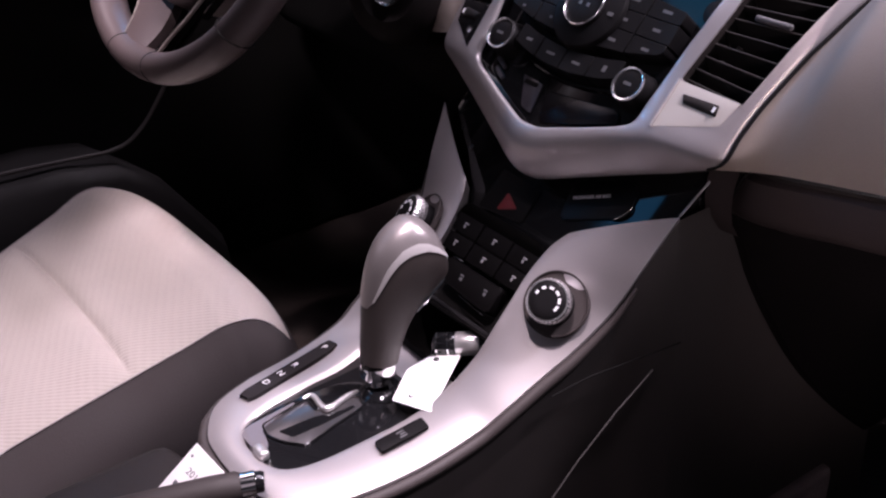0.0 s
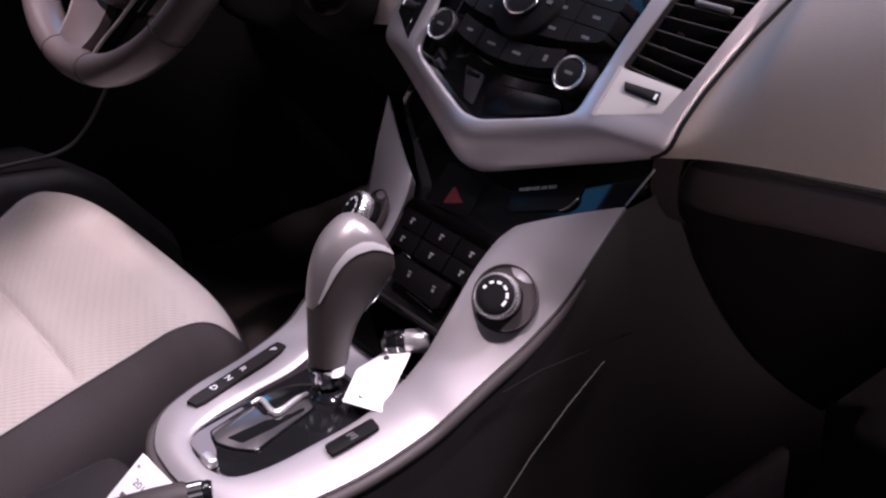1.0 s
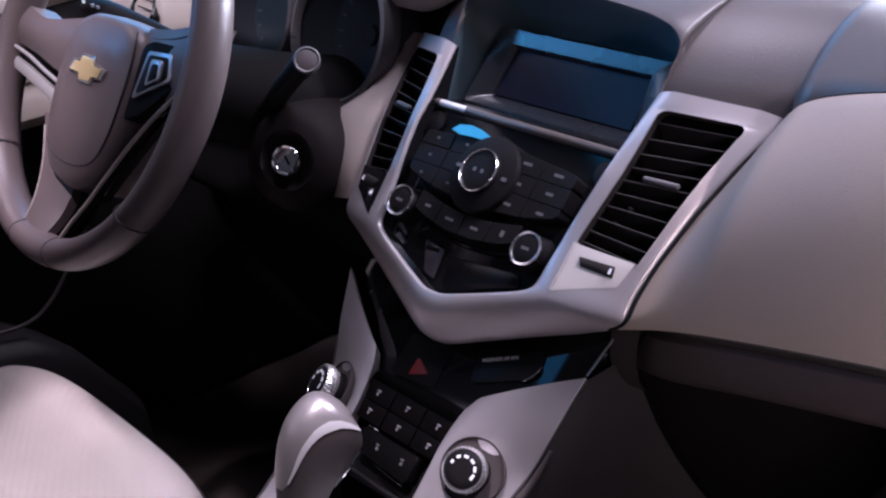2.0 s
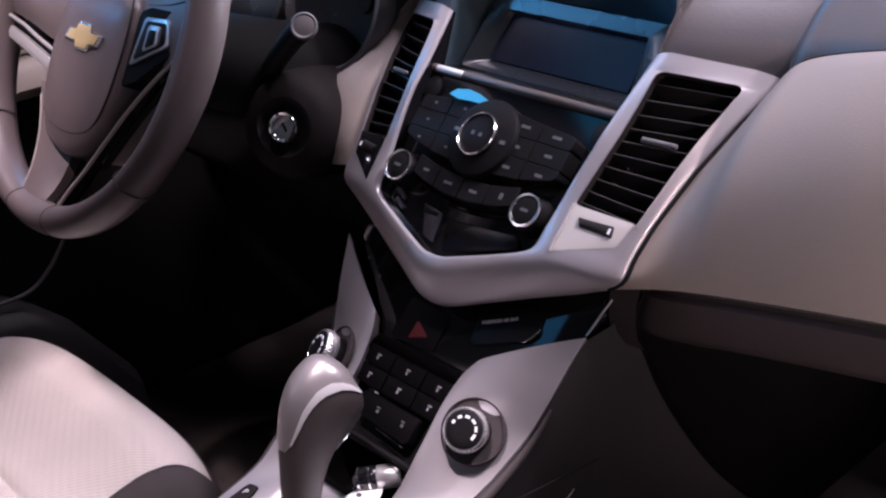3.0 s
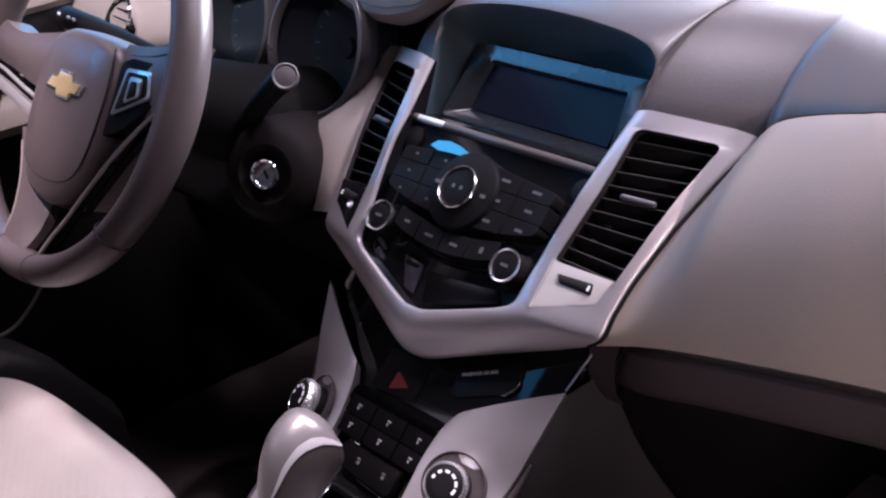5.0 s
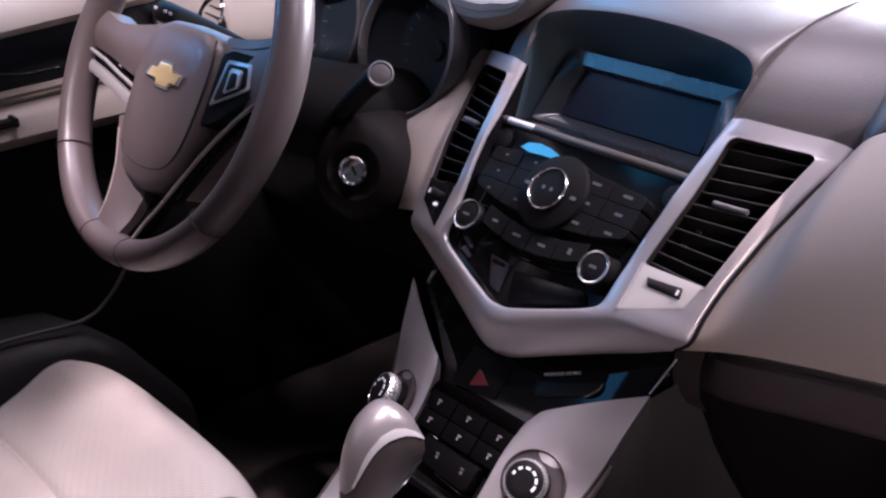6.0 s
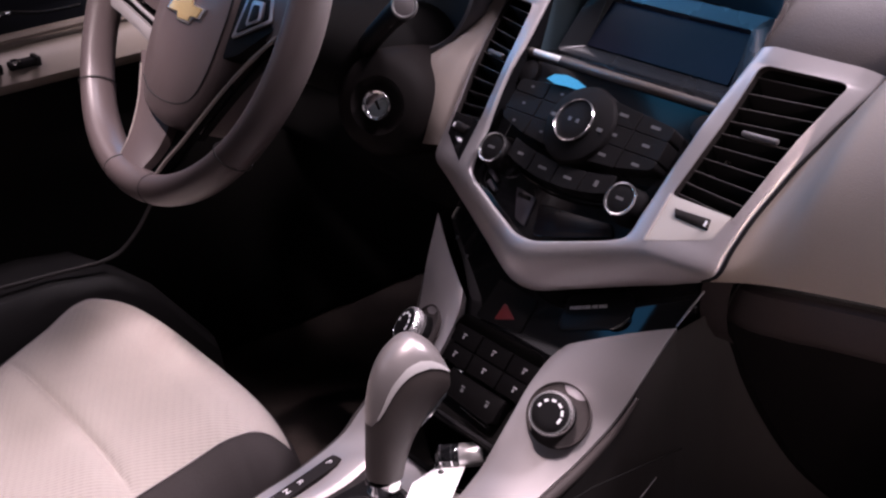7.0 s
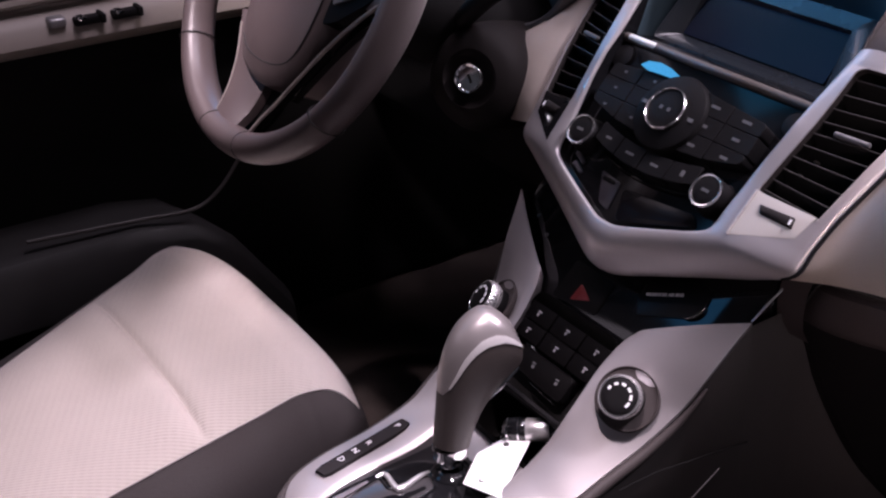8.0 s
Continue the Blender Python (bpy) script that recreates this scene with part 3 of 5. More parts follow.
for i in range(1, 40):
    f = min(1, i / 7)
    row = []
    for j in range(23):
        v = j / 22
        p = top[i].lerp(bottom[i], v)
        if i < 7:
            p = (edge_r[j] + (top[i] - edge_r[0]).lerp(bottom[i] - edge_r[-1], v)).lerp(p, f)
        swell = min(1, i / 11)
        bulge = math.sin(math.pi * v) ** 0.7 * 0.033 * swell * swell * (3 - 2 * swell)
        row.append(p + Vector((0, -0.75, 0.66)) * bulge)
    rows.append(row)
bm = loft(rows)
skirt(bm, (0, 0.02, -0.002))
part("passenger_pad", bm, TITAN, dash, "padded light taupe passenger-side panel")

part("pad_seam", tube([p + Vector((0.0008, -0.0012, 0.0010)) for p in edge_r], 0.0016, 6), DARK, dash, "dark joint beside the silver trim")

# dash top sheet
rimw = [stack_world(*p) for p in rim[::-1]]   # left to right over the hood
right = [edge_r[0] + Vector((-0.0, 0.001, 0.001)), (0.224, 0.128, 0.069), (0.246, 0.132, 0.079), (0.292, 0.132, 0.091), (0.34, 0.131, 0.098), (0.55, 0.121, 0.106), (0.72, 0.101, 0.101)]
right = spline(right, 30)
step = [stack_world(0.124, 0.112, -0.02), stack_world(0.16, 0.1165, -0.032)]
rear = [*[p for p in rimw if p.x > -0.0001 and p.z > 0.068], *step, *right]
rear = [Vector((-p.x, p.y, p.z)) for p in rear[:0:-1] if p.x < 0.165] + rear
rows = []
for i in range(22):
    f = 0.5 * (i / 21) ** 1.7
    rise = 1 - math.exp(-f / 0.045)
    row = []
    for p in rear:
        crown = 0.128 + 0.012 * math.cos(min(1, abs(p.x) / 0.7) * 1.5)
        row.append((p.x, p.y + f, p.z + (crown - p.z) * rise + 0.02 * max(0, f - 0.2)))
    rows.append(row)
top_bm = loft(rows)
for _ in range(14):
    bmesh.ops.smooth_vert(top_bm, verts=[v for v in top_bm.verts if not v.is_boundary], factor=0.5, use_axis_x=False, use_axis_y=False, use_axis_z=True)
skirt(top_bm, (0, 0.01, -0.012))
part("top_pad", top_bm, DASHTOP, dash, "grained taupe dash top")

for y0, x0, x1 in ((0.40, 0.24, 0.70), (0.47, 0.30, 0.70)):
    part("crease", tube([(x0 + (x1 - x0) * k / 12, y0 - 0.05 * (k / 12) ** 2, 0.1475 + 0.02 * max(0, y0 - 0.32) - 0.012 * (x0 + (x1 - x0) * k / 12)) for k in range(13)], 0.002, 6), DARK, dash, "dark crease in the dash top")

# lower dash and glove box
low = spline([(0.155, 0.03, -0.088), (0.20, 0.016, -0.090), (0.25, 0.03, -0.087), (0.335, 0.045, -0.078), (0.40, 0.055, -0.073), (0.55, 0.06, -0.057), (0.72, 0.05, -0.037)], 24)
part("lower_panel", loft([[p + Vector(o) for p in low] for o in ((0, 0, 0), (0, -0.003, -0.012), (0, -0.002, -0.035), (0, 0.010, -0.050), (0, 0.045, -0.066), (0, 0.14, -0.11), (0, 0.34, -0.18))]), BLACK, dash, "brown-black grained lower dash")
glove = spline([(0.177, 0.007, -0.0955), (0.208, 0.010, -0.0915), (0.25, 0.022, -0.089), (0.335, 0.037, -0.081), (0.40, 0.047, -0.076), (0.55, 0.052, -0.060), (0.70, 0.042, -0.040)], 28)
LID = ((0, 0.010, -0.001), (0, 0.003, -0.0012), (0, -0.0002, -0.0035), (0, -0.002, -0.012), (0, -0.0025, -0.024), (0, -0.001, -0.034), (0, 0.004, -0.0405), (0, 0.013, -0.044), (0, 0.05, -0.050), (0, 0.15, -0.070), (0, 0.30, -0.110))
rows = [[p + Vector(o) + Vector((-0.014 * max(0, 1 - k / 3) * min(1, abs(o[2]) / 0.04), 0.004 * max(0, 1 - k / 1.5), 0)) for k, p in enumerate(glove)] for o in LID]
part("glove_box_lid", skirt(loft(rows), (0, 0.012, 0)), mat("brown_black_dash_plastic", (0.037, 0.029, 0.029), 0.6, 0.0, 0.4, 0.0012, 0.1, spec=0.15), dash, "brown-black glove box lid")
part("cheek", loft([[(x, y - 0.10 * (0.178 - x), z) for x in (0.149, 0.156, 0.164, 0.171, 0.1745)] for y, z in ((0.020, -0.085), (0.006, -0.092), (0.001, -0.105), (0.000, -0.122), (0.003, -0.138), (0.012, -0.152))]), mat("brown_black_dash_plastic", (0.037, 0.029, 0.029), 0.6), dash, "brown-black cheek beside the glove box")
part("lid_joint", tube([r[0] + Vector((-0.0022, 0.0005, 0)) for r in rows[1:9]], 0.0017, 6), DARK, dash, "dark joint beside the glove box lid")

# driver side of the dashboard
edge_l = [Vector((-p.x, p.y, p.z)) for p in edge_r[:19]]
fin = spline([(-0.213, 0.116, 0.060), (-0.236, 0.070, 0.007), (-0.256, 0.035, -0.019), (-0.254, 0.012, -0.055), (-0.226, 0.000, -0.086)], 19)
rows = [[a.lerp(b, f) + Vector((-0.1, -0.6, 0.5)) * 0.014 * math.sin(math.pi * min(f, 0.9)) * math.sin(math.pi * k / 18) for k, (a, b) in enumerate(zip(edge_l, fin))] for f in (0, 0.08, 0.2, 0.4, 0.6, 0.8, 0.92, 1)]
rows.append([p + Vector((-0.004, 0.012, -0.004)) for p in fin])
rows.append([p + Vector((0.0, 0.06, -0.02)) for p in fin])
part("driver_pad", loft(rows), TITAN, dash, "light taupe panel beside the column")
end = [(0.30, 0.165), (0.18, 0.160), (0.12, 0.138), (0.085, 0.108), (0.055, 0.076), (0.036, 0.045), (0.028, 0.015), (0.04, -0.02), (0.09, -0.04)]
part("driver_end", loft([[(x, y + 0.10 * max(0, (x + 0.60) / 0.08) ** 2 if x > -0.60 else y, z) for y, z in end] for x in (-0.78, -0.72, -0.66, -0.60, -0.57, -0.545, -0.53)]), DASHLIGHT, dash, "pale beige end of the dashboard")
side_top = [stack_world(-0.1615, 0.114, -0.034)] + [Vector((-0.159, 0.10 + 0.05 * k, 0.085 + 0.012 * k)) for k in range(1, 5)]
part("hood_side", loft([side_top, [p + Vector((-0.004, 0.01, -0.05)) for p in side_top], [p + Vector((-0.01, 0.03, -0.20)) for p in side_top]]), DARK, dash, "dark flank beside the gauges")
part("lower_driver_panel", cuboid((-0.45, 0.16, -0.12), (0.58, 0.16, 0.22), 0.05, 4), DARK, dash, "dark knee panel")
part("centre_core", cuboid((0, 0.17, -0.15), (0.30, 0.16, 0.34), 0.02), DARK, dash)

# ---------------------------------------------------------------- centre console
def console_z(y):
    if y > -0.157:
        return 0.731 * (y - 0.041) / 0.682 - 0.038
    if y > -0.235:
        a, b, c = (-0.157, -0.2505), (-0.194, -0.2895), (-0.235, -0.2925)
        lo, hi = 0.0, 1.0
        for _ in range(30):
            f = (lo + hi) / 2
            lo, hi = (f, hi) if a[0] * (1 - f) ** 2 + 2 * b[0] * f * (1 - f) + c[0] * f * f > y else (lo, f)
        return a[1] * (1 - f) ** 2 + 2 * b[1] * f * (1 - f) + c[1] * f * f
    return -0.2925 + 0.05 * (y + 0.235)


console = thing("centre_console", "black centre console with satin silver wishbone top", "car console")
OUT = [(0.152, -0.034, -0.128), (0.148, -0.043, -0.142), (0.141, -0.060, -0.170), (0.134, -0.073, -0.195), (0.128, -0.085, -0.213), (0.120, -0.112, -0.237), (0.113, -0.141, -0.2555), (0.1075, -0.174, -0.2745)]
OUT += [(x, y, console_z(y) - 0.005) for x, y in ((0.103, -0.2), (0.099, -0.25), (0.094, -0.30), (0.081, -0.340), (0.05, -0.364), (0.02, -0.370), (0, -0.371))]
INN = [(0.068, -0.076), (0.060, -0.086), (0.056, -0.098), (0.054, -0.110), (0.054, -0.122), (0.054, -0.138), (0.054, -0.152), (0.053, -0.166), (0.050, -0.195), (0.047, -0.23), (0.046, -0.27), (0.043, -0.31), (0.034, -0.337), (0.015, -0.347), (0, -0.347)]
NC = 49
o2, i2 = spline(OUT, NC), spline([(x, y, console_z(y)) for x, y in INN], NC)
rows = []
for k in range(NC):
    row = []
    arm = max(0, min(1, (i2[k].y + 0.20) / 0.05))      # the raked arms are rounder than the flat top
    for v, d in ((0, -0.002), (0.05, 0.0), (0.15, 0.45), (0.3, 0.8), (0.45, 1.0), (0.6, 1.0), (0.75, 0.8), (0.87, 0.45), (0.95, 0.15), (1, 0.0)):
        p = i2[k].lerp(o2[k], v)
        b = 0.003 * d if d > 0 else d
        row.append((p.x, p.y - 0.7 * b * arm, p.z + b * (1 - 0.3 * arm)))
    rows.append(row)
rows = rows + [[(-x, y, z) for x, y, z in r] for r in rows[-2::-1]]
part("wishbone", skirt(loft(rows), (0, 0.004, -0.012)), SILVER, console, "satin silver wishbone trim")
# side walls of the console
side_rows = []
edge = [Vector((p.x, p.y, p.z - 0.002)) for p in o2]
edge = [Vector((0.156, 0.27, -0.126)), Vector((0.1545, 0.12, -0.127)), Vector((0.153, 0.03, -0.128))] + edge
wall = edge + [Vector((-p.x, p.y, p.z)) for p in edge[-2::-1]]
for dz, flare in ((0, -0.001), (-0.012, 0.003), (-0.05, 0.006), (-0.12, 0.008), (-0.33, 0.012), (-0.62, 0.016)):
    side_rows.append([Vector((p.x + math.copysign(flare, p.x) if abs(p.x) > 0.03 else p.x, p.y, max(p.z + dz, -0.615))) for p in wall])
part("side_wall", loft(side_rows), mat("brown_black_console_plastic", (0.014, 0.0112, 0.0108), 0.55, 0, 0.35, 0.0012, 0.1), console, "dark grained console side")
# Black sheet over the side wall, put there for the footwell's shade.
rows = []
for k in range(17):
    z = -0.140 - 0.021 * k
    y0 = 0.014 + 0.30 * (-0.128 - z) + 1.15 * (-0.128 - z) ** 2          # curved edge of the footwell's shade on the console side
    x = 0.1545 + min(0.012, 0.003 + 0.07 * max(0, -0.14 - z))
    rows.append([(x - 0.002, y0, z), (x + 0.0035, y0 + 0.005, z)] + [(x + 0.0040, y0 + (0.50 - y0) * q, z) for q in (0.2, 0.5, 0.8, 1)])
part("footwell_shade", loft(rows), mat("footwell_shade_black", (0.0026, 0.0022, 0.0024), 0.95, 0, 0.9, 0.0018, 0.25, 0.05, spec=0.03), console, "black sheet for the passenger footwell's shade")
# Carpet block at the tunnel's foot; the light on it is in its pale grey.
part("lit_carpet_block", cuboid((0.168, 0.05, -0.5475), (0.022, 0.305, 0.121), 0.008, 3), mat("lit_carpet_grey", (0.15, 0.125, 0.13), 0.95, 0, 0.9, 0.0018, 0.2, 0.04, spec=0.1), console, "carpet block coloured pale for a lit patch by the tunnel")
part("rear_box", cuboid((0, -0.62, -0.47), (0.19, 0.48, 0.30), 0.02, 3), BLACK, console)
gate = rounded([(0.05, -0.20), (-0.05, -0.20), (-0.049, -0.30), (-0.035, -0.345), (0.035, -0.345), (0.049, -0.30)], 0.008)
part("shift_plate", prism(gate, -0.315, -0.300, 0.001), PIANO, console, "glossy black shift gate plate")


part("crossbar", skirt(loft([[(x, y, -0.2885 - 0.0008 * math.cos(x * 28) - 0.004 * (y > -0.17)) for x in [-0.056 + 0.008 * i for i in range(15)]] for y in (-0.166, -0.170, -0.18, -0.195, -0.203)]), (0, 0, -0.012)), SILVER, console, "silver bridge before the tray")
lip = [Vector((p.x + math.copysign(0.0022, p.x) * (abs(p.x) > 0.04), p.y - (0.003 if p.y < -0.35 else 0), p.z - 0.008)) for p in o2[8:]]
lip = lip + [Vector((-p.x, p.y, p.z)) for p in lip[-2::-1]]
part("edge_lip", tube(lip, [0.0055 * min(1, 0.25 + min(k, len(lip) - 1 - k) / 14) for k in range(len(lip))], 10), mat("brown_grey_console_vinyl", (0.05, 0.041, 0.04), 0.6, 0, 0.3, 0.001), console, "brown-grey padded lip")
part("panel_joint", tube([(0.1290, -0.143, -0.2640), (0.1360, -0.110, -0.2560), (0.1500, -0.070, -0.2480), (0.1610, -0.03, -0.243)], 0.0008, 6), DARK, console, "fine dark panel joint")
part("side_seam", tube([(0.1655, -0.066, -0.2515), (0.1675, -0.108, -0.2730), (0.1685, -0.150, -0.302), (0.1700, -0.20, -0.345)], 0.0007, 6), mat("dull_grey_piping", (0.035, 0.031, 0.03), 0.6), console, "thin grey side seam")
tray = rounded([(-0.055, -0.085), (0.055, -0.085), (0.055, -0.172), (-0.055, -0.172)], 0.01)
part("tray", loft([[(x * f, -0.13 + (y + 0.13) * f, console_z(y) - 0.006 - 0.010 * (y < -0.16) if z is None else z) for x, y in tray] for f, z in ((1.02, None), (1.0, -0.296), (0.96, -0.318), (0.9, -0.322), (0.01, -0.322))], closed=True), DARK, console, "black tray lining")

# gate liner, indicator strip and switch on the console
KEYMATT = mat("matt_grey_strip", (0.020, 0.018, 0.019), 0.7, 0, 0.1, 0.0008, spec=0.08)
BRIGHT = mat("bright_worn_metal", (0.62, 0.61, 0.61), 0.3, 0.7)
slot = rounded([(-0.027, -0.325), (-0.0355, -0.277), (-0.016, -0.279), (-0.013, -0.238), (0.004, -0.243), (0.012, -0.282), (0.019, -0.309), (0.004, -0.321), (-0.012, -0.328)], 0.004, 3)
part("gate_liner", prism(slot, -0.312, -0.2995, 0.0012), mat("grey_gate_liner", (0.10, 0.094, 0.098), 0.3, 0.6), console, "grey shift gate liner")
part("gate_rim", tube([(x, y, -0.2987) for x, y in slot], 0.0010, 8, closed=True), PIANO, console, "black gate rim")
part("gate_corner", tube(spline([(-0.0355, -0.280, -0.2975), (-0.0335, -0.2715, -0.2972), (-0.017, -0.2730, -0.2972), (-0.0095, -0.2700, -0.2972), (-0.0140, -0.2490, -0.2972), (-0.0150, -0.2370, -0.2975)], 26), [0.0014 + 0.0014 * math.sin(math.pi * k / 25) ** 0.5 for k in range(26)], 8), BRIGHT, console, "bright stepped edge of the gate")
part("gate_flank", prism(rounded([(-0.027, -0.3445), (-0.0335, -0.334), (-0.0375, -0.288), (-0.0345, -0.288), (-0.0230, -0.3275), (-0.003, -0.3325), (0.013, -0.3440), (0.001, -0.3455)], 0.003), -0.3095, -0.2984, 0.0006), mat("lilac_grey_satin", (0.22, 0.20, 0.215), 0.35, 0.4), console, "lilac-grey gate flank")
part("gate_lug", cuboid((0.0060, -0.3440, -0.2962), (0.016, 0.009, 0.009), 0.003, 3, None), BRIGHT, console, "bright metal lug")
part("gate_groove", prism(rounded([(-0.012, -0.318), (-0.010, -0.284), (-0.003, -0.262), (-0.003, -0.250), (0.001, -0.250), (0.003, -0.284), (0.002, -0.312)], 0.002, 2), -0.3005, -0.2991), PIANO, console)


def on_console(bm, lift):
    """Lays flat geometry on the slightly sloping console top."""
    for v in bm.verts:
        v.co.z += console_z(v.co.y) + lift
    return bm


def lettering(name, text, size, m, material, parent, bold=0.0):
    cu = bpy.data.curves.new("letters", "FONT")
    cu.body, cu.size, cu.align_x, cu.align_y, cu.extrude = text, size, "CENTER", "CENTER", 0.0001
    cu.offset = bold
    tmp = bpy.data.objects.new("letters", cu)
    me = bpy.data.meshes.new_from_object(tmp)
    bpy.data.objects.remove(tmp)
    bpy.data.curves.remove(cu)
    me.transform(m)
    me.materials.clear()
    me.materials.append(material)
    ob = new(name, me)
    ob.parent = parent
    return ob


strip_rows = []
for k in range(15):
    f = k / 14
    y = -0.222 - 0.099 * f
    end = min(1.0, 0.72 + 5.0 * min(f, 1 - f))          # rounded ends
    x0, x1 = -0.0774 + 0.0136 * f - 0.0072 * end, -0.0774 + 0.0136 * f + 0.0072 * end
    strip_rows.append([(x0 + (x1 - x0) * q, y + 0.003 * (q - 0.5), console_z(y) + lift) for q, lift in ((0, 0.0015), (0.03, 0.0046), (0.35, 0.0052), (0.65, 0.0052), (0.97, 0.0046), (1, 0.0015))])
strip = part("indicator_strip", skirt(loft(strip_rows), (0, 0, -0.003)), KEYMATT, console, "dark gear indicator strip")
for text, f in (("P", 0.10), ("R", 0.44), ("N", 0.60), ("D", 0.76)):
    x, y = -0.0774 + 0.0136 * f, -0.222 - 0.099 * f
    lettering("letter", text, 0.0086, pose(x, y, console_z(y) + 0.0056, 0, 0, 8), mat("white_print", (0.85, 0.85, 0.87), 0.6), strip)
switch = part("switch", on_console(prism(rounded([(0.0595, -0.270), (0.0735, -0.272), (0.0745, -0.226), (0.0605, -0.224)], 0.002), 0, 0.0022, 0.0006), 0.0030), BUTTON, console, "dark stability switch")
for k in range(3):
    part("mark", on_console(cuboid((0.064 + 0.003 * k, -0.248 + 0.001 * (k % 2), 0.0056), (0.0016, 0.007 - 0.002 * (k % 2), 0.0004), 0), 0), MARK, switch)

# ---------------------------------------------------------------- climate panel between the arms
KEYBLACK = mat("matt_black_key", (0.0032, 0.0028, 0.0030), 0.6, 0, 0.1, 0.0006, spec=0.06)
clim = thing("climate_panel", "black climate control panel with square buttons", "control panel", STACK)
part("backing", prism([(-0.064, -0.165), (0.064, -0.165), (0.058, -0.20), (0.056, -0.285), (-0.056, -0.285), (-0.058, -0.20)], -0.095, -0.0750), DARK, clim)
part("upper_panel", prism([(-0.146, -0.060), (-0.10, -0.078), (0, -0.11), (0.10, -0.078), (0.146, -0.060), (0.145, -0.117), (0.10, -0.147), (0.07, -0.172), (0.062, -0.192), (-0.062, -0.192), (-0.07, -0.172), (-0.10, -0.147), (-0.145, -0.117)], -0.10, -0.073, 0.002), PIANO, clim, "glossy black strip under the shield")
for r, s in enumerate((-0.208, -0.2262)):
    for x in (-0.0405, -0.0005, 0.0395):
        key = part("key", prism(rounded([(x - 0.0192, s - 0.0085), (x + 0.0192, s - 0.0085), (x + 0.0192, s + 0.0085), (x - 0.0192, s + 0.0085)], 0.0015), -0.072, -0.0625, 0.0012), KEYBLACK, clim)
        part("mark", merge(cuboid((x, s + 0.0016, -0.0623), (0.0044, 0.0014, 0.0004), 0), cuboid((x - 0.0008, s - 0.0014, -0.0623), (0.0016, 0.0030, 0.0004), 0)), mat("pale_icon", (0.34, 0.33, 0.34), 0.6), key)
row = part("seat_key", prism(rounded([(-0.036, -0.2600), (0.036, -0.2640), (0.037, -0.2385), (-0.037, -0.2385)], 0.004), -0.074, -0.0615, 0.002), KEYBLACK, clim, "wide lower key")
for x in (-0.0115, 0.0215):
    part("mark", merge(cuboid((x, -0.2475, -0.0613), (0.0042, 0.0014, 0.0004), 0), cuboid((x + 0.0006, -0.2508, -0.0613), (0.003, 0.003, 0.0004), 0)), MARK, row)
part("bright_edge", tube([(-0.004, -0.2640, -0.0625), (0.012, -0.2650, -0.062), (0.033, -0.2668, -0.0625)], [0.0006, 0.0010, 0.0004], 6), CHROME, clim, "bright key edge")
part("bright_edge", tube([(-0.033, -0.2372, -0.0625), (-0.027, -0.2368, -0.062), (-0.020, -0.2372, -0.0625)], [0.0004, 0.0009, 0.0004], 6), CHROME, clim, "bright key edge")
part("tray_lip", tube([(-0.055, -0.279, -0.066), (0.055, -0.279, -0.066)], 0.0025, 8), BUTTON, clim)
haz = part("hazard_switch", prism(rounded([(-0.050, -0.187), (0.006, -0.182), (0.006, -0.148), (-0.046, -0.146)], 0.003), -0.076, -0.0715, 0.001), BUTTON, clim, "black hazard switch")
part("warning_triangle", prism(rounded([(-0.0275, -0.1815), (-0.0065, -0.1730), (-0.0255, -0.1635)], 0.002, 2), -0.073, -0.0703, 0.0004), RED, haz, "red warning triangle")
for x, s in ((-0.1216, -0.1298), (-0.0983, -0.1422)):
    part("mark", cuboid((x, s, -0.0728), (0.003, 0.004, 0.0006), 0), MARK, clim)
lampbox = part("airbag_display", prism(rounded([(0.034, -0.131), (0.089, -0.1055), (0.099, -0.112), (0.101, -0.131), (0.092, -0.140), (0.040, -0.163)], 0.006, 4), -0.076, -0.0708, 0.0012), mat("satin_black_airbag_display", (0.005, 0.005, 0.006), 0.4, spec=0.2), clim, "small dark airbag display")
lettering("letters", "PASSENGER AIR BAG", 0.0040, pose(0.0592, -0.1330, -0.0704, 0, 0, 25.5), mat("white_print", (0.85, 0.85, 0.87), 0.6), lampbox, 0.00012)
# Metal bead added for the reflection on the display's rounded black rim.
part("display_glint", tube(spline([(0.1012, -0.1245, -0.0712), (0.1010, -0.1290, -0.0703), (0.0985, -0.1345, -0.0700), (0.0935, -0.1395, -0.0705), (0.0885, -0.1420, -0.0715)], 16), [0.0004 + 0.0013 * math.sin(math.pi * i / 15) for i in range(16)], 8), mat("glint_metal", (0.42, 0.41, 0.40), 0.22, 0.9), lampbox, "metal bead for the highlight on the display's rim")
part("panel_edge", tube([(0.1525, -0.0735, -0.0725), (0.1490, -0.0950, -0.0715), (0.1462, -0.1150, -0.0700)], 0.0009, 6), SILVER_DARK, clim, "thin silver edge of the strip")
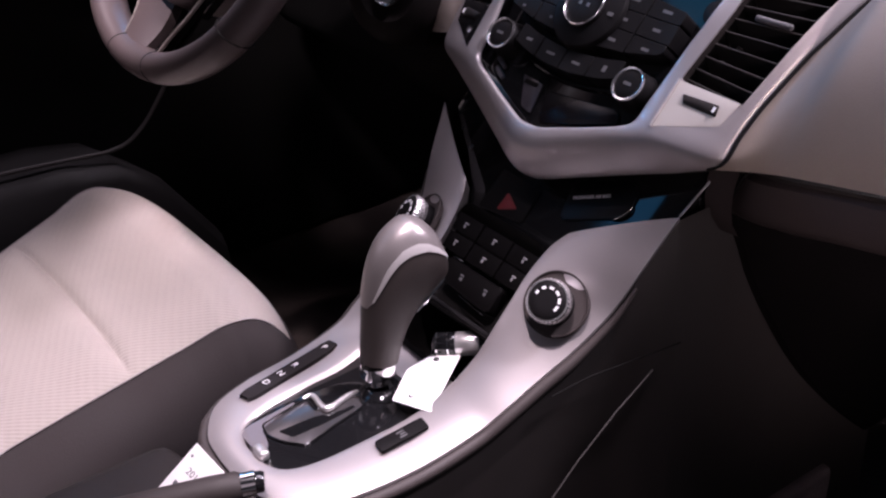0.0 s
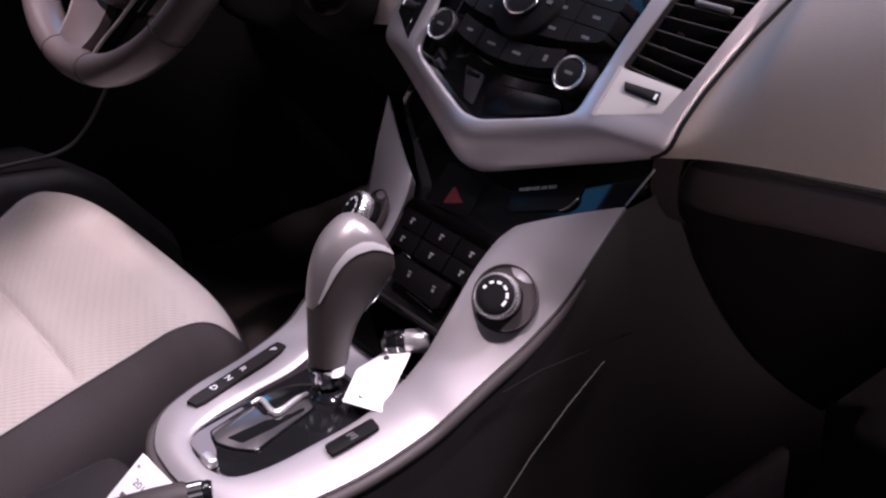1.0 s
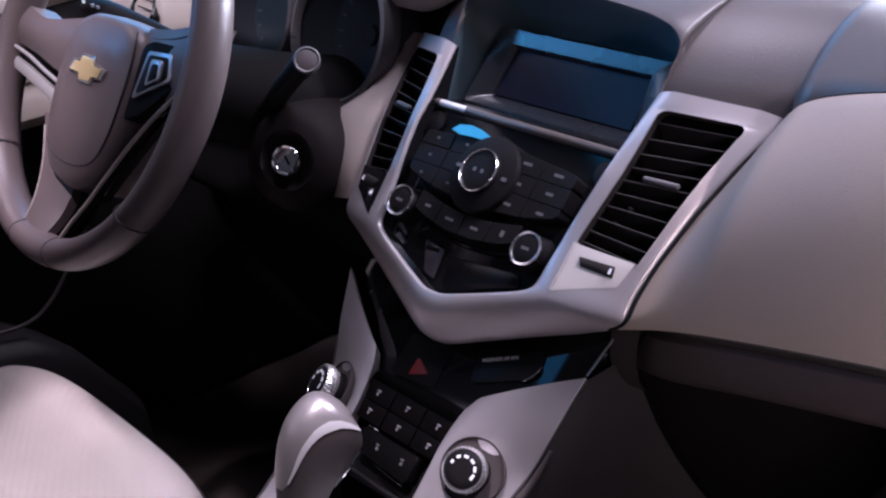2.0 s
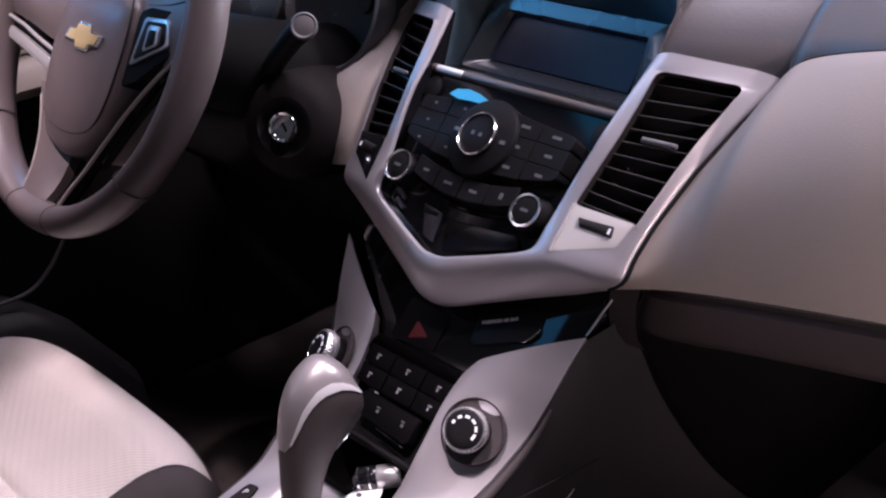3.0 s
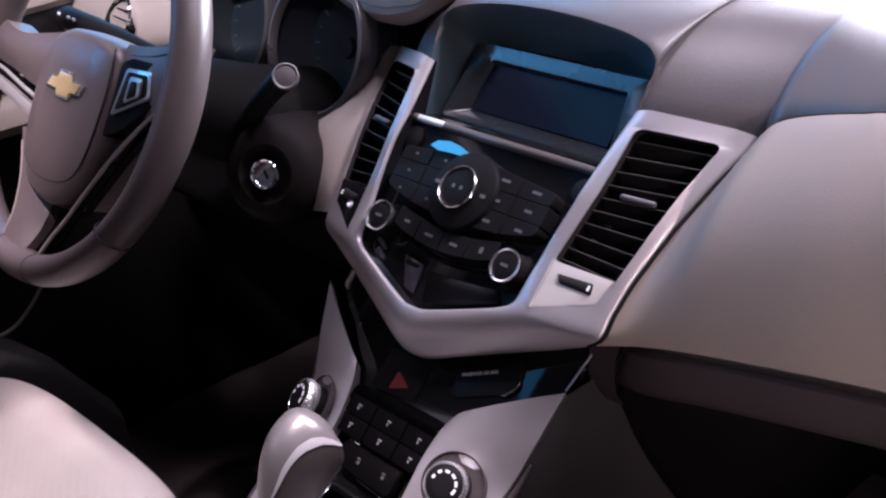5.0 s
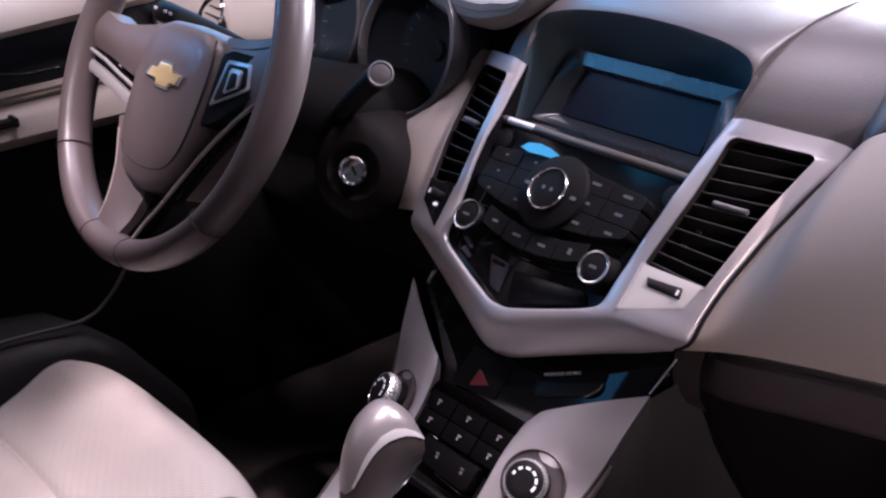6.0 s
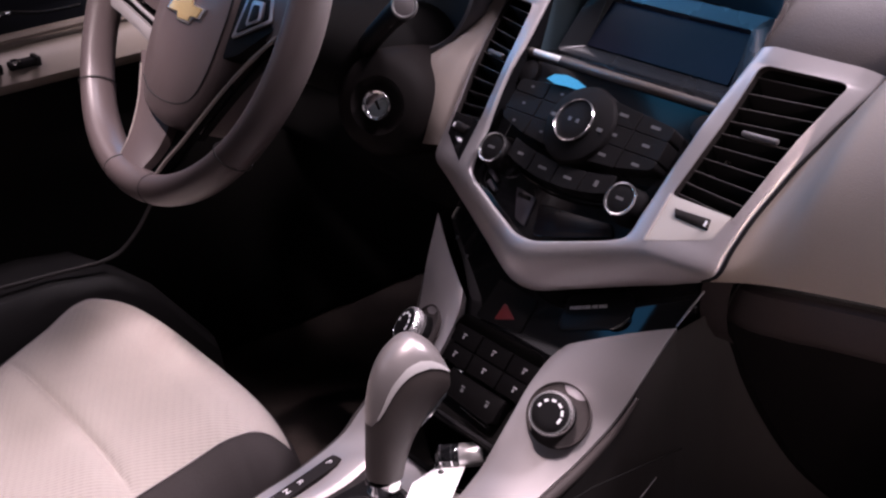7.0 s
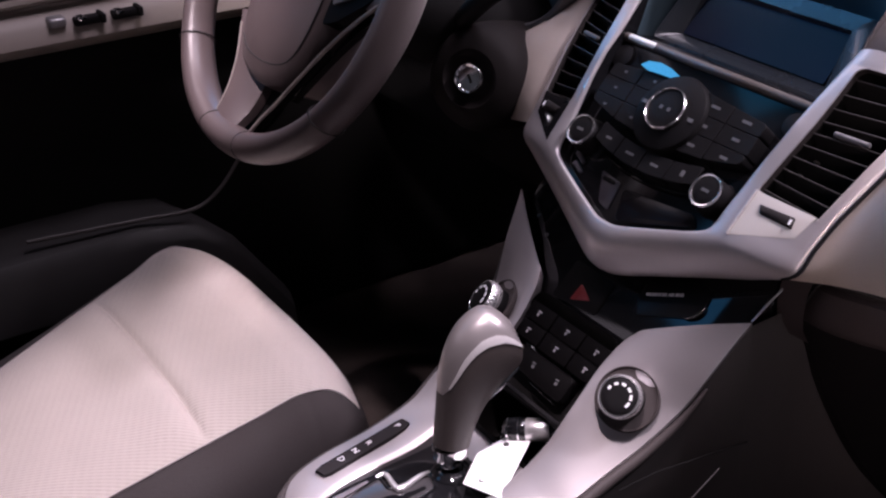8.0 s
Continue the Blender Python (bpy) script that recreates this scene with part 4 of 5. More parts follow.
for side in (-1, 1):
    at = Matrix.Translation((side * 0.0930, -0.2250, -0.0625)) @ Matrix.Rotation(side * radians(21), 4, "Y") @ Matrix.Translation((0, 0, 0.056))
    part("knob_cup", lathe([(0.0282, -0.060), (0.0280, -0.0556), (0.0274, -0.0550), (0.0266, -0.0556), (0.0258, -0.0572), (0.0200, -0.0576), (0, -0.0577)], 48, at), mat("dark_grey_knob_dish", (0.052, 0.044, 0.043), 0.6, spec=0.2), clim, "dark recessed knob dish")
    at = at @ Matrix.Translation((-side * 0.0018, -0.0014, 0.0015))
    knob = part("rotary_knob", lathe([(0.0176, -0.060), (0.0172, -0.046), (0.0166, -0.0405), (0.0156, -0.0384), (0.0138, -0.0373), (0.008, -0.0371), (0, -0.0370)], 48, at), BUTTON, clim, "black rotary knob")
    ribs = lathe([(0.0172, -0.0520), (0.0186, -0.0480), (0.0190, -0.0440), (0.0186, -0.0405), (0.0176, -0.0384), (0.0164, -0.0382), (0.0157, -0.0396)], 72, Matrix())
    for v in ribs.verts:
        a = round(math.degrees(math.atan2(v.co.y, v.co.x)) / 5)
        k = 1 + (0.022 if a % 2 else -0.010) * (v.co.xy.length > 0.0175)
        v.co.x, v.co.y = v.co.x * k, v.co.y * k
    bmesh.ops.transform(ribs, matrix=at, verts=ribs.verts)
    part("knob_ring", ribs, mat("ribbed_chrome", (0.86, 0.85, 0.86), 0.22, 0.9, 0.0, 0.0012, 0.06), knob, "ribbed chrome ring round the face")
    for k in range(6):          # dashes of the fan scale
        a = radians(170 - 36 * k)
        part("tick", cuboid((0, 0, 0), (0.0022, 0.0030 + 0.0004 * k, 0.0004), 0, m=at @ Matrix.Translation((0.0106 * math.cos(a), 0.0106 * math.sin(a), -0.0369)) @ Matrix.Rotation(a, 4, "Z")), mat("white_print", (0.85, 0.85, 0.87), 0.6), knob)

# ---------------------------------------------------------------- gear lever
lever = thing("gear_lever", "silver and grey automatic gear lever with chrome shaft", "gear lever")
PATH = [(-0.010, -0.2165, -0.271), (-0.0105, -0.2135, -0.257), (-0.0105, -0.2080, -0.236), (-0.0105, -0.2005, -0.216), (-0.0100, -0.1905, -0.198), (-0.0090, -0.1805, -0.184), (-0.0082, -0.1715, -0.1745), (-0.0078, -0.1635, -0.1690), (-0.0076, -0.1585, -0.1665)]
WIDE = [0.0150, 0.0156, 0.0168, 0.0194, 0.0228, 0.0253, 0.0252, 0.0207, 0.0080]
LONG = [0.0175, 0.0185, 0.0218, 0.0280, 0.0345, 0.0375, 0.0350, 0.0282, 0.0110]
pp = spline(PATH, 25)
ww = [v.x for v in spline([(w, 0, 0) for w in WIDE], 25)]
ll = [v.x for v in spline([(w, 0, 0) for w in LONG], 25)]


def grip_ring(i, grow=0.0, angles=None):
    d = (pp[min(i + 1, 24)] - pp[max(i - 1, 0)]).normalized()
    side = Vector((1, 0, 0))
    back = d.cross(side).normalized()          # towards the rear of the car
    back = -back if back.y > 0 else back
    return [pp[i] + (ww[i] + grow) * math.sin(a) * side + (ll[i] + grow) * math.cos(a) * back for a in angles]


full = [2 * math.pi * j / 32 for j in range(32)]
part("grip", loft([grip_ring(i, 0.0012 * math.sin(math.pi * i / 24), full) for i in range(25)], closed=True, cap=True), mat("dark_grey_grip", (0.040, 0.032, 0.030), 0.5, 0, 0.2, 0.0008), lever, "dark grey grip")
shell = []
EDGE = [(0, 12), (0.06, 28), (0.15, 36), (0.35, 42), (0.5, 49), (0.62, 60), (0.72, 80), (0.82, 112), (0.9, 146), (0.96, 168), (1.0, 178)]     # how far the cap reaches round the grip, bottom to top
for i in range(8, 25):
    f = (i - 8) / 16
    spread = radians(next(a + (b - a) * (f - u) / (w - u) for (u, a), (w, b) in zip(EDGE, EDGE[1:]) if f <= w))
    shell.append(grip_ring(i, 0.0017, [-spread + 2 * spread * j / 28 for j in range(29)]))
part("cap", skirt(loft(shell), (0, 0.001, -0.0010)), mat("bright_satin_silver", (0.27, 0.248, 0.248), 0.34, 0.5, 0, 0.001, 0.03), lever, "satin silver cap")
band = []
for i, row in zip(range(8, 25), shell):
    f = (i - 8) / 16
    s0 = radians(next(a + (b - a) * (f - u) / (w - u) for (u, a), (w, b) in zip(EDGE, EDGE[1:]) if f <= w))
    wide = radians(1 + 4 * math.sin(math.pi * min(1, f / 0.95)) + 7 * max(0, 1 - abs(f - 0.72) / 0.3))
    band.append(grip_ring(i, 0.0024, [s0 - wide + 2 * wide * j / 6 for j in range(7)]))
part("cap_band", skirt(loft(band[1:15]), (-0.0006, 0.0002, -0.0004)), mat("pale_satin_band", (0.60, 0.58, 0.58), 0.35, 0.3), lever, "pale satin band along the cap")
part("collar", lathe([(0.0158, 0.0), (0.0162, 0.006), (0.0148, 0.012), (0.013, 0.012)], 28, pose(-0.010, -0.2175, -0.2825, 8)), CHROME, lever, "chrome collar")
part("shaft", lathe([(0.016, -0.012), (0.012, 0.0), (0.0092, 0.006), (0.0090, 0.016), (0.0125, 0.020)], 20, pose(-0.010, -0.2175, -0.300, 5)), CHROME, lever, "chrome shaft")
part("foot", lathe([(0.021, -0.006), (0.020, 0.001), (0.015, 0.005), (0.010, 0.006)], 20, pose(-0.006, -0.2175, -0.3005, 0)), PIANO, lever)
part("button", tube([grip_ring(i, 0.0012, [math.pi * 0.80])[0] for i in range(8, 16)], [0.001, 0.0022, 0.0026, 0.0028, 0.0028, 0.0026, 0.0022, 0.001], 8), CHROME, lever, "bright release button")

# ---------------------------------------------------------------- key fob, tag, brake lever, card
fob = thing("key_fob", "black and chrome car key fob in the tray", "key")
fm = Matrix.Translation((0.0125, -0.1475, -0.2725)) @ Vector((0.69, 0.70, 0.12)).to_track_quat("Z", "Y").to_matrix().to_4x4()
part("body", lathe([(0, -0.024), (0.007, -0.0232), (0.0104, -0.020), (0.0112, -0.012), (0.0112, -0.004), (0.0106, -0.002)], 28, fm), PIANO, fob, "glossy black key body")
part("barrel", lathe([(0.0100, -0.003), (0.0108, -0.001), (0.0108, 0.018), (0.0098, 0.020)], 28, fm), BRIGHT, fob, "chrome key barrel")
part("end_cap", lathe([(0.0100, 0.0195), (0.0106, 0.021), (0.0104, 0.0255), (0.007, 0.028), (0, 0.0285)], 24, fm), PIANO, fob, "black end cap")
for z in (-0.0185, -0.0085):
    part("trim_ring", lathe([(0.0106, z - 0.0012), (0.0116, z - 0.0006), (0.0116, z + 0.0006), (0.0106, z + 0.0012)], 28, fm), CHROME, fob, "chrome trim ring")
part("split_ring", tube([(0.0005 + 0.0085 * math.cos(a), -0.1615 + 0.004 * math.sin(a), -0.2825 + 0.0085 * math.sin(a)) for a in [2 * math.pi * i / 24 for i in range(24)]], 0.0007, 6, closed=True), CHROME, fob, "thin wire ring")
tag_out = rounded([(0.0, 0.0), (0.019, 0.0135), (0.0575, -0.0475), (0.022, -0.0625), (-0.0015, -0.030)], 0.002, 3)
tag = thing("key_tag", "blank white paper key tag with two eyelets", "tag")
sheet = prism([(x + 0.003, y - 0.166) for x, y in tag_out], 0, 0.0006)
for v in sheet.verts:
    v.co.z += -0.2795 + 0.16 * (v.co.y + 0.166) + 0.10 * max(0, -0.215 - v.co.y)
part("card", sheet, mat("white_tag_paper", (0.86, 0.85, 0.85), 0.55), tag)
for x, y in ((0.011, -0.171), (0.0325, -0.2135)):
    part("eyelet", lathe([(0.0030, 0.0), (0.0026, 0.0008), (0.0014, 0.0006), (0, 0.0004)], 16, Matrix.Translation((x, y, -0.2787 + 0.16 * (y + 0.166)))), mat("dull_grey_metal", (0.05, 0.05, 0.05), 0.5, 0.3), tag, "grey metal eyelet")

brake = thing("brake_lever", "dark parking brake lever with bright button", "brake lever")
part("handle", tube([(0.0425, -0.3785, -0.2865), (0.040, -0.383, -0.287), (0.031, -0.400, -0.289), (-0.004, -0.462, -0.302), (-0.04, -0.52, -0.322)], [0.009, 0.0118, 0.0122, 0.0135, 0.0140], 18), mat("dark_brown_leather", (0.03, 0.024, 0.023), 0.6, 0, 0.4, 0.0012), brake)
part("collar", tube([(0.0420, -0.3795, -0.2865), (0.0470, -0.3700, -0.2855)], 0.0098, 18), CHROME, brake, "chrome collar")
part("button", tube([(0.0470, -0.3700, -0.2855), (0.0490, -0.3660, -0.2852), (0.0500, -0.3642, -0.2852)], [0.0085, 0.0085, 0.007], 14), PIANO, brake, "black push button")

card = thing("price_card", "white printed paper card beside the brake lever", "card")
ax, ay = Vector((0.038, 0.005, -0.010)).normalized(), Vector((-0.004, 0.030, 0.025)).normalized()
az = ax.cross(ay).normalized()
ay = az.cross(ax)
cm = Matrix((ax, ay, az)).transposed().to_4x4()
cm.translation = (-0.030, -0.382, -0.290)          # the card's top corner
part("sheet", cuboid((0.031, -0.043, 0), (0.062, 0.086, 0.0006), 0.0002, 1, cm), WHITE, card)
PRINT = mat("dark_print", (0.10, 0.10, 0.11), 0.6)
lettering("letters", "2011", 0.0085, cm @ pose(0.0185, -0.0200, 0.0005), PRINT, card)
for k in range(3):
    part("print_bar", cuboid((0.030, -0.034 - 0.010 * k, 0.0005), (0.045, 0.004, 0.0002), 0, m=cm), PRINT, card)
part("print_mark", merge(cuboid((0.005, -0.0095, 0.0005), (0.0035, 0.0008, 0.0002), 0, m=cm), cuboid((0.005, -0.0095, 0.0005), (0.0008, 0.003, 0.0003), 0, m=cm)), PRINT, card)

# ---------------------------------------------------------------- steering wheel
WHEEL = pose(-0.3504, -0.1617, 0.070, 61.2, 0, 0)     # local z points at the driver
wheel = thing("steering_wheel", "taupe three-spoke steering wheel with a gold badge", "steering wheel", WHEEL)
RW = 0.1834
ring = [2 * math.pi * i / 96 for i in range(96)]
part("rim", tube([(RW * math.cos(a), RW * math.sin(a), 0) for a in ring], [0.0138 + 0.0014 * math.exp(-((math.sin(a) + 1) / 0.25) ** 2) + 0.0010 * math.exp(-((math.sin(a) - 0.05) / 0.3) ** 2) for a in ring], 24, closed=True, flat=1.38), WHEELGREY, wheel)
SEAM = mat("dark_seam", (0.02, 0.018, 0.018), 0.8)
for x in (-1, 1):
    for a in (radians(-90 + x * 11.5), radians(-90 + x * 51)):
        c = Vector((RW * math.cos(a), RW * math.sin(a), 0))
        u = c.normalized()
        part("seam", tube([c + 0.0153 * (math.cos(b) * u + 1.37 * math.sin(b) * Vector((0, 0, 1))) for b in [2 * math.pi * i / 24 for i in range(24)]], 0.0007, 5, closed=True), SEAM, wheel)
# airbag cover: domed, narrowing downwards
HUB = [(0.0, 0.050), (0.040, 0.048), (0.062, 0.038), (0.073, 0.014), (0.075, -0.02), (0.071, -0.06), (0.061, -0.092), (0.042, -0.114), (0.016, -0.1215), (0, -0.1225)]
hub = [(x, y) for x, y in HUB] + [(-x, y) for x, y in HUB[-2:0:-1]]
hub = rounded(hub, 0.010, 3)


def hub_ring(f, h):
    return [(x * f, -0.03 + (y + 0.03) * f, h) for x, y in hub]


part("airbag_cover", loft([hub_ring(0.97, -0.062), hub_ring(1.0, -0.030), hub_ring(1.0, -0.018), hub_ring(0.985, -0.008), hub_ring(0.945, -0.002), hub_ring(0.86, 0.0025), hub_ring(0.5, 0.0060), hub_ring(0.02, 0.0070)], closed=True, cap=True), WHEELGREY, wheel, "taupe airbag cover")
part("cover_seam", tube(spline([(0.0585, 0.040, 0.0006), (0.0655, 0.012, 0.0024), (0.0655, -0.02, 0.0026), (0.0610, -0.058, 0.0026), (0.0500, -0.084, 0.0028), (0.030, -0.0950, 0.0034), (0, -0.0985, 0.0036), (-0.030, -0.0950, 0.0034), (-0.050, -0.084, 0.0028)], 40), 0.0008, 6), SEAM, wheel, "dark seam of the airbag cover")
badge = [(-0.0325, -0.005), (-0.012, -0.005), (-0.0095, -0.0115), (0.0125, -0.0115), (0.0145, -0.005), (0.0265, -0.005), (0.0325, 0.0055), (0.012, 0.0055), (0.0095, 0.0125), (-0.0125, 0.0125), (-0.0145, 0.0055), (-0.0265, 0.0055)]
b = part("badge", prism([(x * 1.12, y * 1.12 - 0.008) for x, y in badge], 0.003, 0.0088, 0.001), mat("satin_chrome", (0.7, 0.7, 0.71), 0.25, 0.9), wheel, "chrome-edged badge")
part("badge_face", prism([(x * 0.95, y * 0.90 - 0.008) for x, y in badge], 0.0088, 0.0098, 0.0003), GOLD, b, "gold badge face")
part("hub_back", lathe([(0.045, -0.12), (0.055, -0.10), (0.056, -0.075), (0.045, -0.06), (0, -0.06)], 32, Matrix.Translation((0, -0.02, 0))), DARK, wheel)
BLACKFILL = mat("satin_black_insert", (0.004, 0.0038, 0.004), 0.6, spec=0.08)
STRIP = mat("dull_silver_strip", (0.34, 0.32, 0.315), 0.42, 0.4)
SPOKELINE = mat("pale_taupe_spoke_strip", (0.30, 0.265, 0.24), 0.45, 0.1)
for x in (-1, 1):
    # satin strip sweeping from the bottom of the rim past the hub to the side of the rim
    strip = spline([(x * 0.0365, -0.176, 0.010), (x * 0.041, -0.150, 0.003), (x * 0.050, -0.128, -0.002), (x * 0.064, -0.099, -0.005), (x * 0.095, -0.052, -0.006), (x * 0.137, -0.012, -0.002), (x * 0.168, 0.010, 0)], 25)
    part("strip", tube(strip if x > 0 else strip[:15], 0.0017 if x > 0 else 0.0009, 8, up=(0, 0, 1), flat=1.3), SPOKELINE, wheel, "pale taupe spoke strip")
    inn = spline([(x * 0.020, -0.172, -0.006), (x * 0.021, -0.150, -0.017), (x * 0.023, -0.125, -0.023), (x * 0.034, -0.095, -0.027), (x * 0.055, -0.055, -0.028)], 16)
    if x < 0:       # the blank side's spoke is broad and faces the driver
        inn = spline([(0.002, -0.172, 0.004), (0.000, -0.150, -0.008), (-0.004, -0.125, -0.015), (-0.016, -0.095, -0.021), (-0.040, -0.055, -0.026)], 16)
    # Right spoke is black instead of taupe: its shade put into the colour.
    part("lower_spoke", skirt(loft([[a.lerp(b, f) + Vector((0, 0, 0.003 * math.sin(math.pi * f))) for f in (0, 0.12, 0.25, 0.5, 0.75, 0.9, 1)] for a, b in zip(strip[:16], inn)]), (0, 0, -0.010)), WHEELGREY if x < 0 else BLACKFILL, wheel, "taupe lower spoke" if x < 0 else "lower spoke coloured black for its shade")
    # Black sheet added behind each spoke for the shade there.
    part("spoke_shade", loft([[a.lerp(b, f) + Vector((x * 0.003, 0, -0.003)) for f in (0.02, 0.5, 1)] for a, b in zip(strip[:16], inn)]), BLACKFILL, wheel, "black sheet for the shade behind the spoke")
    part("insert", skirt(loft([[a.lerp(b, f) + Vector((0, 0, -0.012)) for f in (0, 0.5, 1)] for a, b in zip(strip[9:], spline([(x * 0.045, -0.05, -0.03), (x * 0.09, -0.008, -0.030), (x * 0.166, 0.006, -0.010)], 16))]), (0, 0, -0.008)), BLACKFILL, wheel, "black spoke insert")
    lo_y = -0.006 if x < 0 else -0.010
    up_lo = spline([(x * 0.060, lo_y - 0.018 * (x < 0), -0.012), (x * 0.095, lo_y - 0.014 * (x < 0), -0.008), (x * 0.132, lo_y - 0.006 * (x < 0), -0.004), (x * 0.176, lo_y, 0.002)], 13)
    up_hi = spline([(x * 0.050, 0.047, -0.016), (x * 0.09, 0.050, -0.010), (x * 0.132, 0.056, -0.002), (x * 0.168, 0.066, 0.002)], 13)
    if x < 0:
        up_hi = spline([(-0.050, 0.044, -0.016), (-0.09, 0.034, -0.010), (-0.132, 0.026, -0.002), (-0.170, 0.034, 0.002)], 13)
    part("spoke", skirt(loft([[a.lerp(b, f) + Vector((0, 0, 0.006 * math.sin(math.pi * f))) for f in (0, 0.1, 0.2, 0.4, 0.6, 0.8, 0.9, 1)] for a, b in zip(up_lo, up_hi)]), (0, 0, -0.030)), WHEELGREY, wheel, "taupe side spoke")
    part("spoke_seam", tube([p + Vector((0, -0.010, 0.0028)) for p in up_hi], 0.0007, 5), SEAM, wheel)
    if x < 0:
        # bright upper line, black slot and silver lower blade on the blank side
        part("upper_line", tube([(-0.170, -0.0115, 0.004), (-0.140, -0.0165, 0.000), (-0.105, -0.0255, -0.004), (-0.070, -0.033, -0.008)], 0.0022, 8), STRIP, wheel, "bright thin spoke line")
        part("slot", skirt(loft([[(-0.170, -0.012, -0.002), (-0.120, -0.022, -0.008), (-0.068, -0.034, -0.014)], [(-0.172, -0.024, -0.002), (-0.120, -0.034, -0.008), (-0.068, -0.046, -0.014)]]), (0, 0, -0.01)), BLACKFILL, wheel, "black spoke slot")
        part("blade", skirt(loft([[(-0.174, -0.020, 0.001), (-0.140, -0.026, -0.001), (-0.105, -0.034, -0.004), (-0.068, -0.043, -0.008)], [(-0.174, -0.026, 0.003), (-0.140, -0.031, 0.001), (-0.105, -0.040, -0.002), (-0.068, -0.049, -0.006)], [(-0.176, -0.032, 0.001), (-0.140, -0.038, -0.001), (-0.105, -0.046, -0.004), (-0.068, -0.056, -0.008)]]), (0, 0, -0.012)), STRIP, wheel, "satin silver lower blade")
    else:
        # Raised black plate, put there for the deep shade between hub and switches.
        part("pod_shade", prism(rounded([(0.0765, -0.040), (0.0765, 0.030), (0.092, 0.0365), (0.136, 0.038), (0.150, 0.008), (0.100, -0.030)], 0.004), -0.018, 0.0008, 0.0008), BLACKFILL, wheel, "black plate for the shade round the switches")
        pod = [(0.084, -0.019), (0.091, 0.027), (0.131, 0.030), (0.140, 0.008)]
        pd = part("switch_pod", prism(rounded(pod, 0.003), -0.016, 0.0035, 0.0012), mat("silver_switch_frame", (0.36, 0.35, 0.37), 0.32, 0.6), wheel, "silver-edged switch pod")
        cx, cy = sum(p[0] for p in pod) / 4, sum(p[1] for p in pod) / 4
        part("switch_face", prism(rounded([((px - cx) * 0.80 + cx, (py - cy) * 0.80 + cy) for px, py in pod], 0.003), 0.002, 0.0041, 0.0006), BUTTON, pd, "black switch face")
        part("switch", prism(rounded([(0.104, -0.004), (0.104, 0.021), (0.122, 0.022), (0.126, 0.006)], 0.003), 0.003, 0.0062, 0.0012), mat("silver_switch_frame", (0.36, 0.35, 0.37), 0.32, 0.6), pd, "silver rocker switch")
        part("switch_inlay", prism(rounded([(0.108, 0.0), (0.108, 0.017), (0.118, 0.018), (0.121, 0.006)], 0.002), 0.005, 0.0068, 0.0006), BUTTON, pd)
part("centre_insert", loft([[(-0.024, -0.170, -0.014), (0.024, -0.170, -0.014)], [(-0.03, -0.10, -0.036), (0.03, -0.10, -0.036)]]), BLACKFILL, wheel)

# ---------------------------------------------------------------- steering column
column = thing("steering_column", "dark steering column shroud with ignition lock and stalk", "steering column")
part("shroud", tube([(-0.352, -0.105, 0.040), (-0.351, -0.08, 0.030), (-0.348, -0.04, 0.012), (-0.345, 0.03, -0.02), (-0.345, 0.12, -0.05)], [0.04, 0.055, 0.062, 0.070, 0.075], 28, flat=0.8), DARK, column)
at = look((-0.242, -0.036, -0.040), (-0.392, 0.25, -0.128)) @ pose(0, 0, 0)
part("lock_housing", lathe([(0.060, -0.10), (0.056, -0.03), (0.050, -0.014), (0.040, -0.006), (0.030, -0.003), (0.027, -0.006), (0.022, -0.008), (0, -0.008)], 40, at), mat("dark_brown_plastic", (0.0075, 0.0056, 0.0054), 0.7, 0, 0.25, 0.001, spec=0.15), column, "dark round lock housing")
lock = part("ignition", lathe([(0.0165, -0.010), (0.0162, -0.002), (0.0148, 0.0), (0.0130, -0.001), (0.0120, -0.003), (0.006, -0.004), (0, -0.004)], 32, at), CHROME, column, "bright ignition lock")
part("slot", cuboid((0, 0, -0.0035), (0.0022, 0.010, 0.0012), 0.0003, 1, at @ Matrix.Rotation(0.5, 4, "Z")), SEAM, lock)
stem = [(-0.285, -0.012, 0.006), (-0.252, -0.022, 0.028), (-0.215, -0.031, 0.052), (-0.185, -0.0365, 0.0705)]
stalk = part("stalk", tube(stem, [0.0105, 0.0105, 0.0108, 0.0122], 20), BUTTON, column, "black control stalk")
end = look((-0.1815, -0.0375, 0.0725), Vector((-0.1815, -0.0375, 0.0725)) + Vector((-0.5, 0.42, -0.36)))
part("stalk_ring", lathe([(0.0124, -0.003), (0.0127, 0.0015), (0.0112, 0.003), (0.0095, 0.002)], 32, end), mat("mid_grey_plastic", (0.13, 0.125, 0.125), 0.45), stalk, "grey end ring")
part("stalk_cap", lathe([(0.0097, 0.0), (0.0094, 0.002), (0.0080, 0.0026), (0, 0.0026)], 32, end), mat("mauve_grey_plastic", (0.10, 0.088, 0.09), 0.55), stalk)
part("left_stalk", tube([(-0.40, -0.03, 0.045), (-0.46, -0.045, 0.061), (-0.52, -0.052, 0.069), (-0.574, -0.055, 0.073), (-0.580, -0.055, 0.0732)], [0.008, 0.010, 0.0122, 0.0130, 0.010], 14), BUTTON, column, "black light stalk")
for dx in (0.0, 0.022, 0.034):
    part("mark", cuboid((-0.570 + dx, -0.0655, 0.0800 - 0.05 * dx), (0.005, 0.002, 0.003), 0), mat("white_print", (0.85, 0.85, 0.87), 0.6), column)

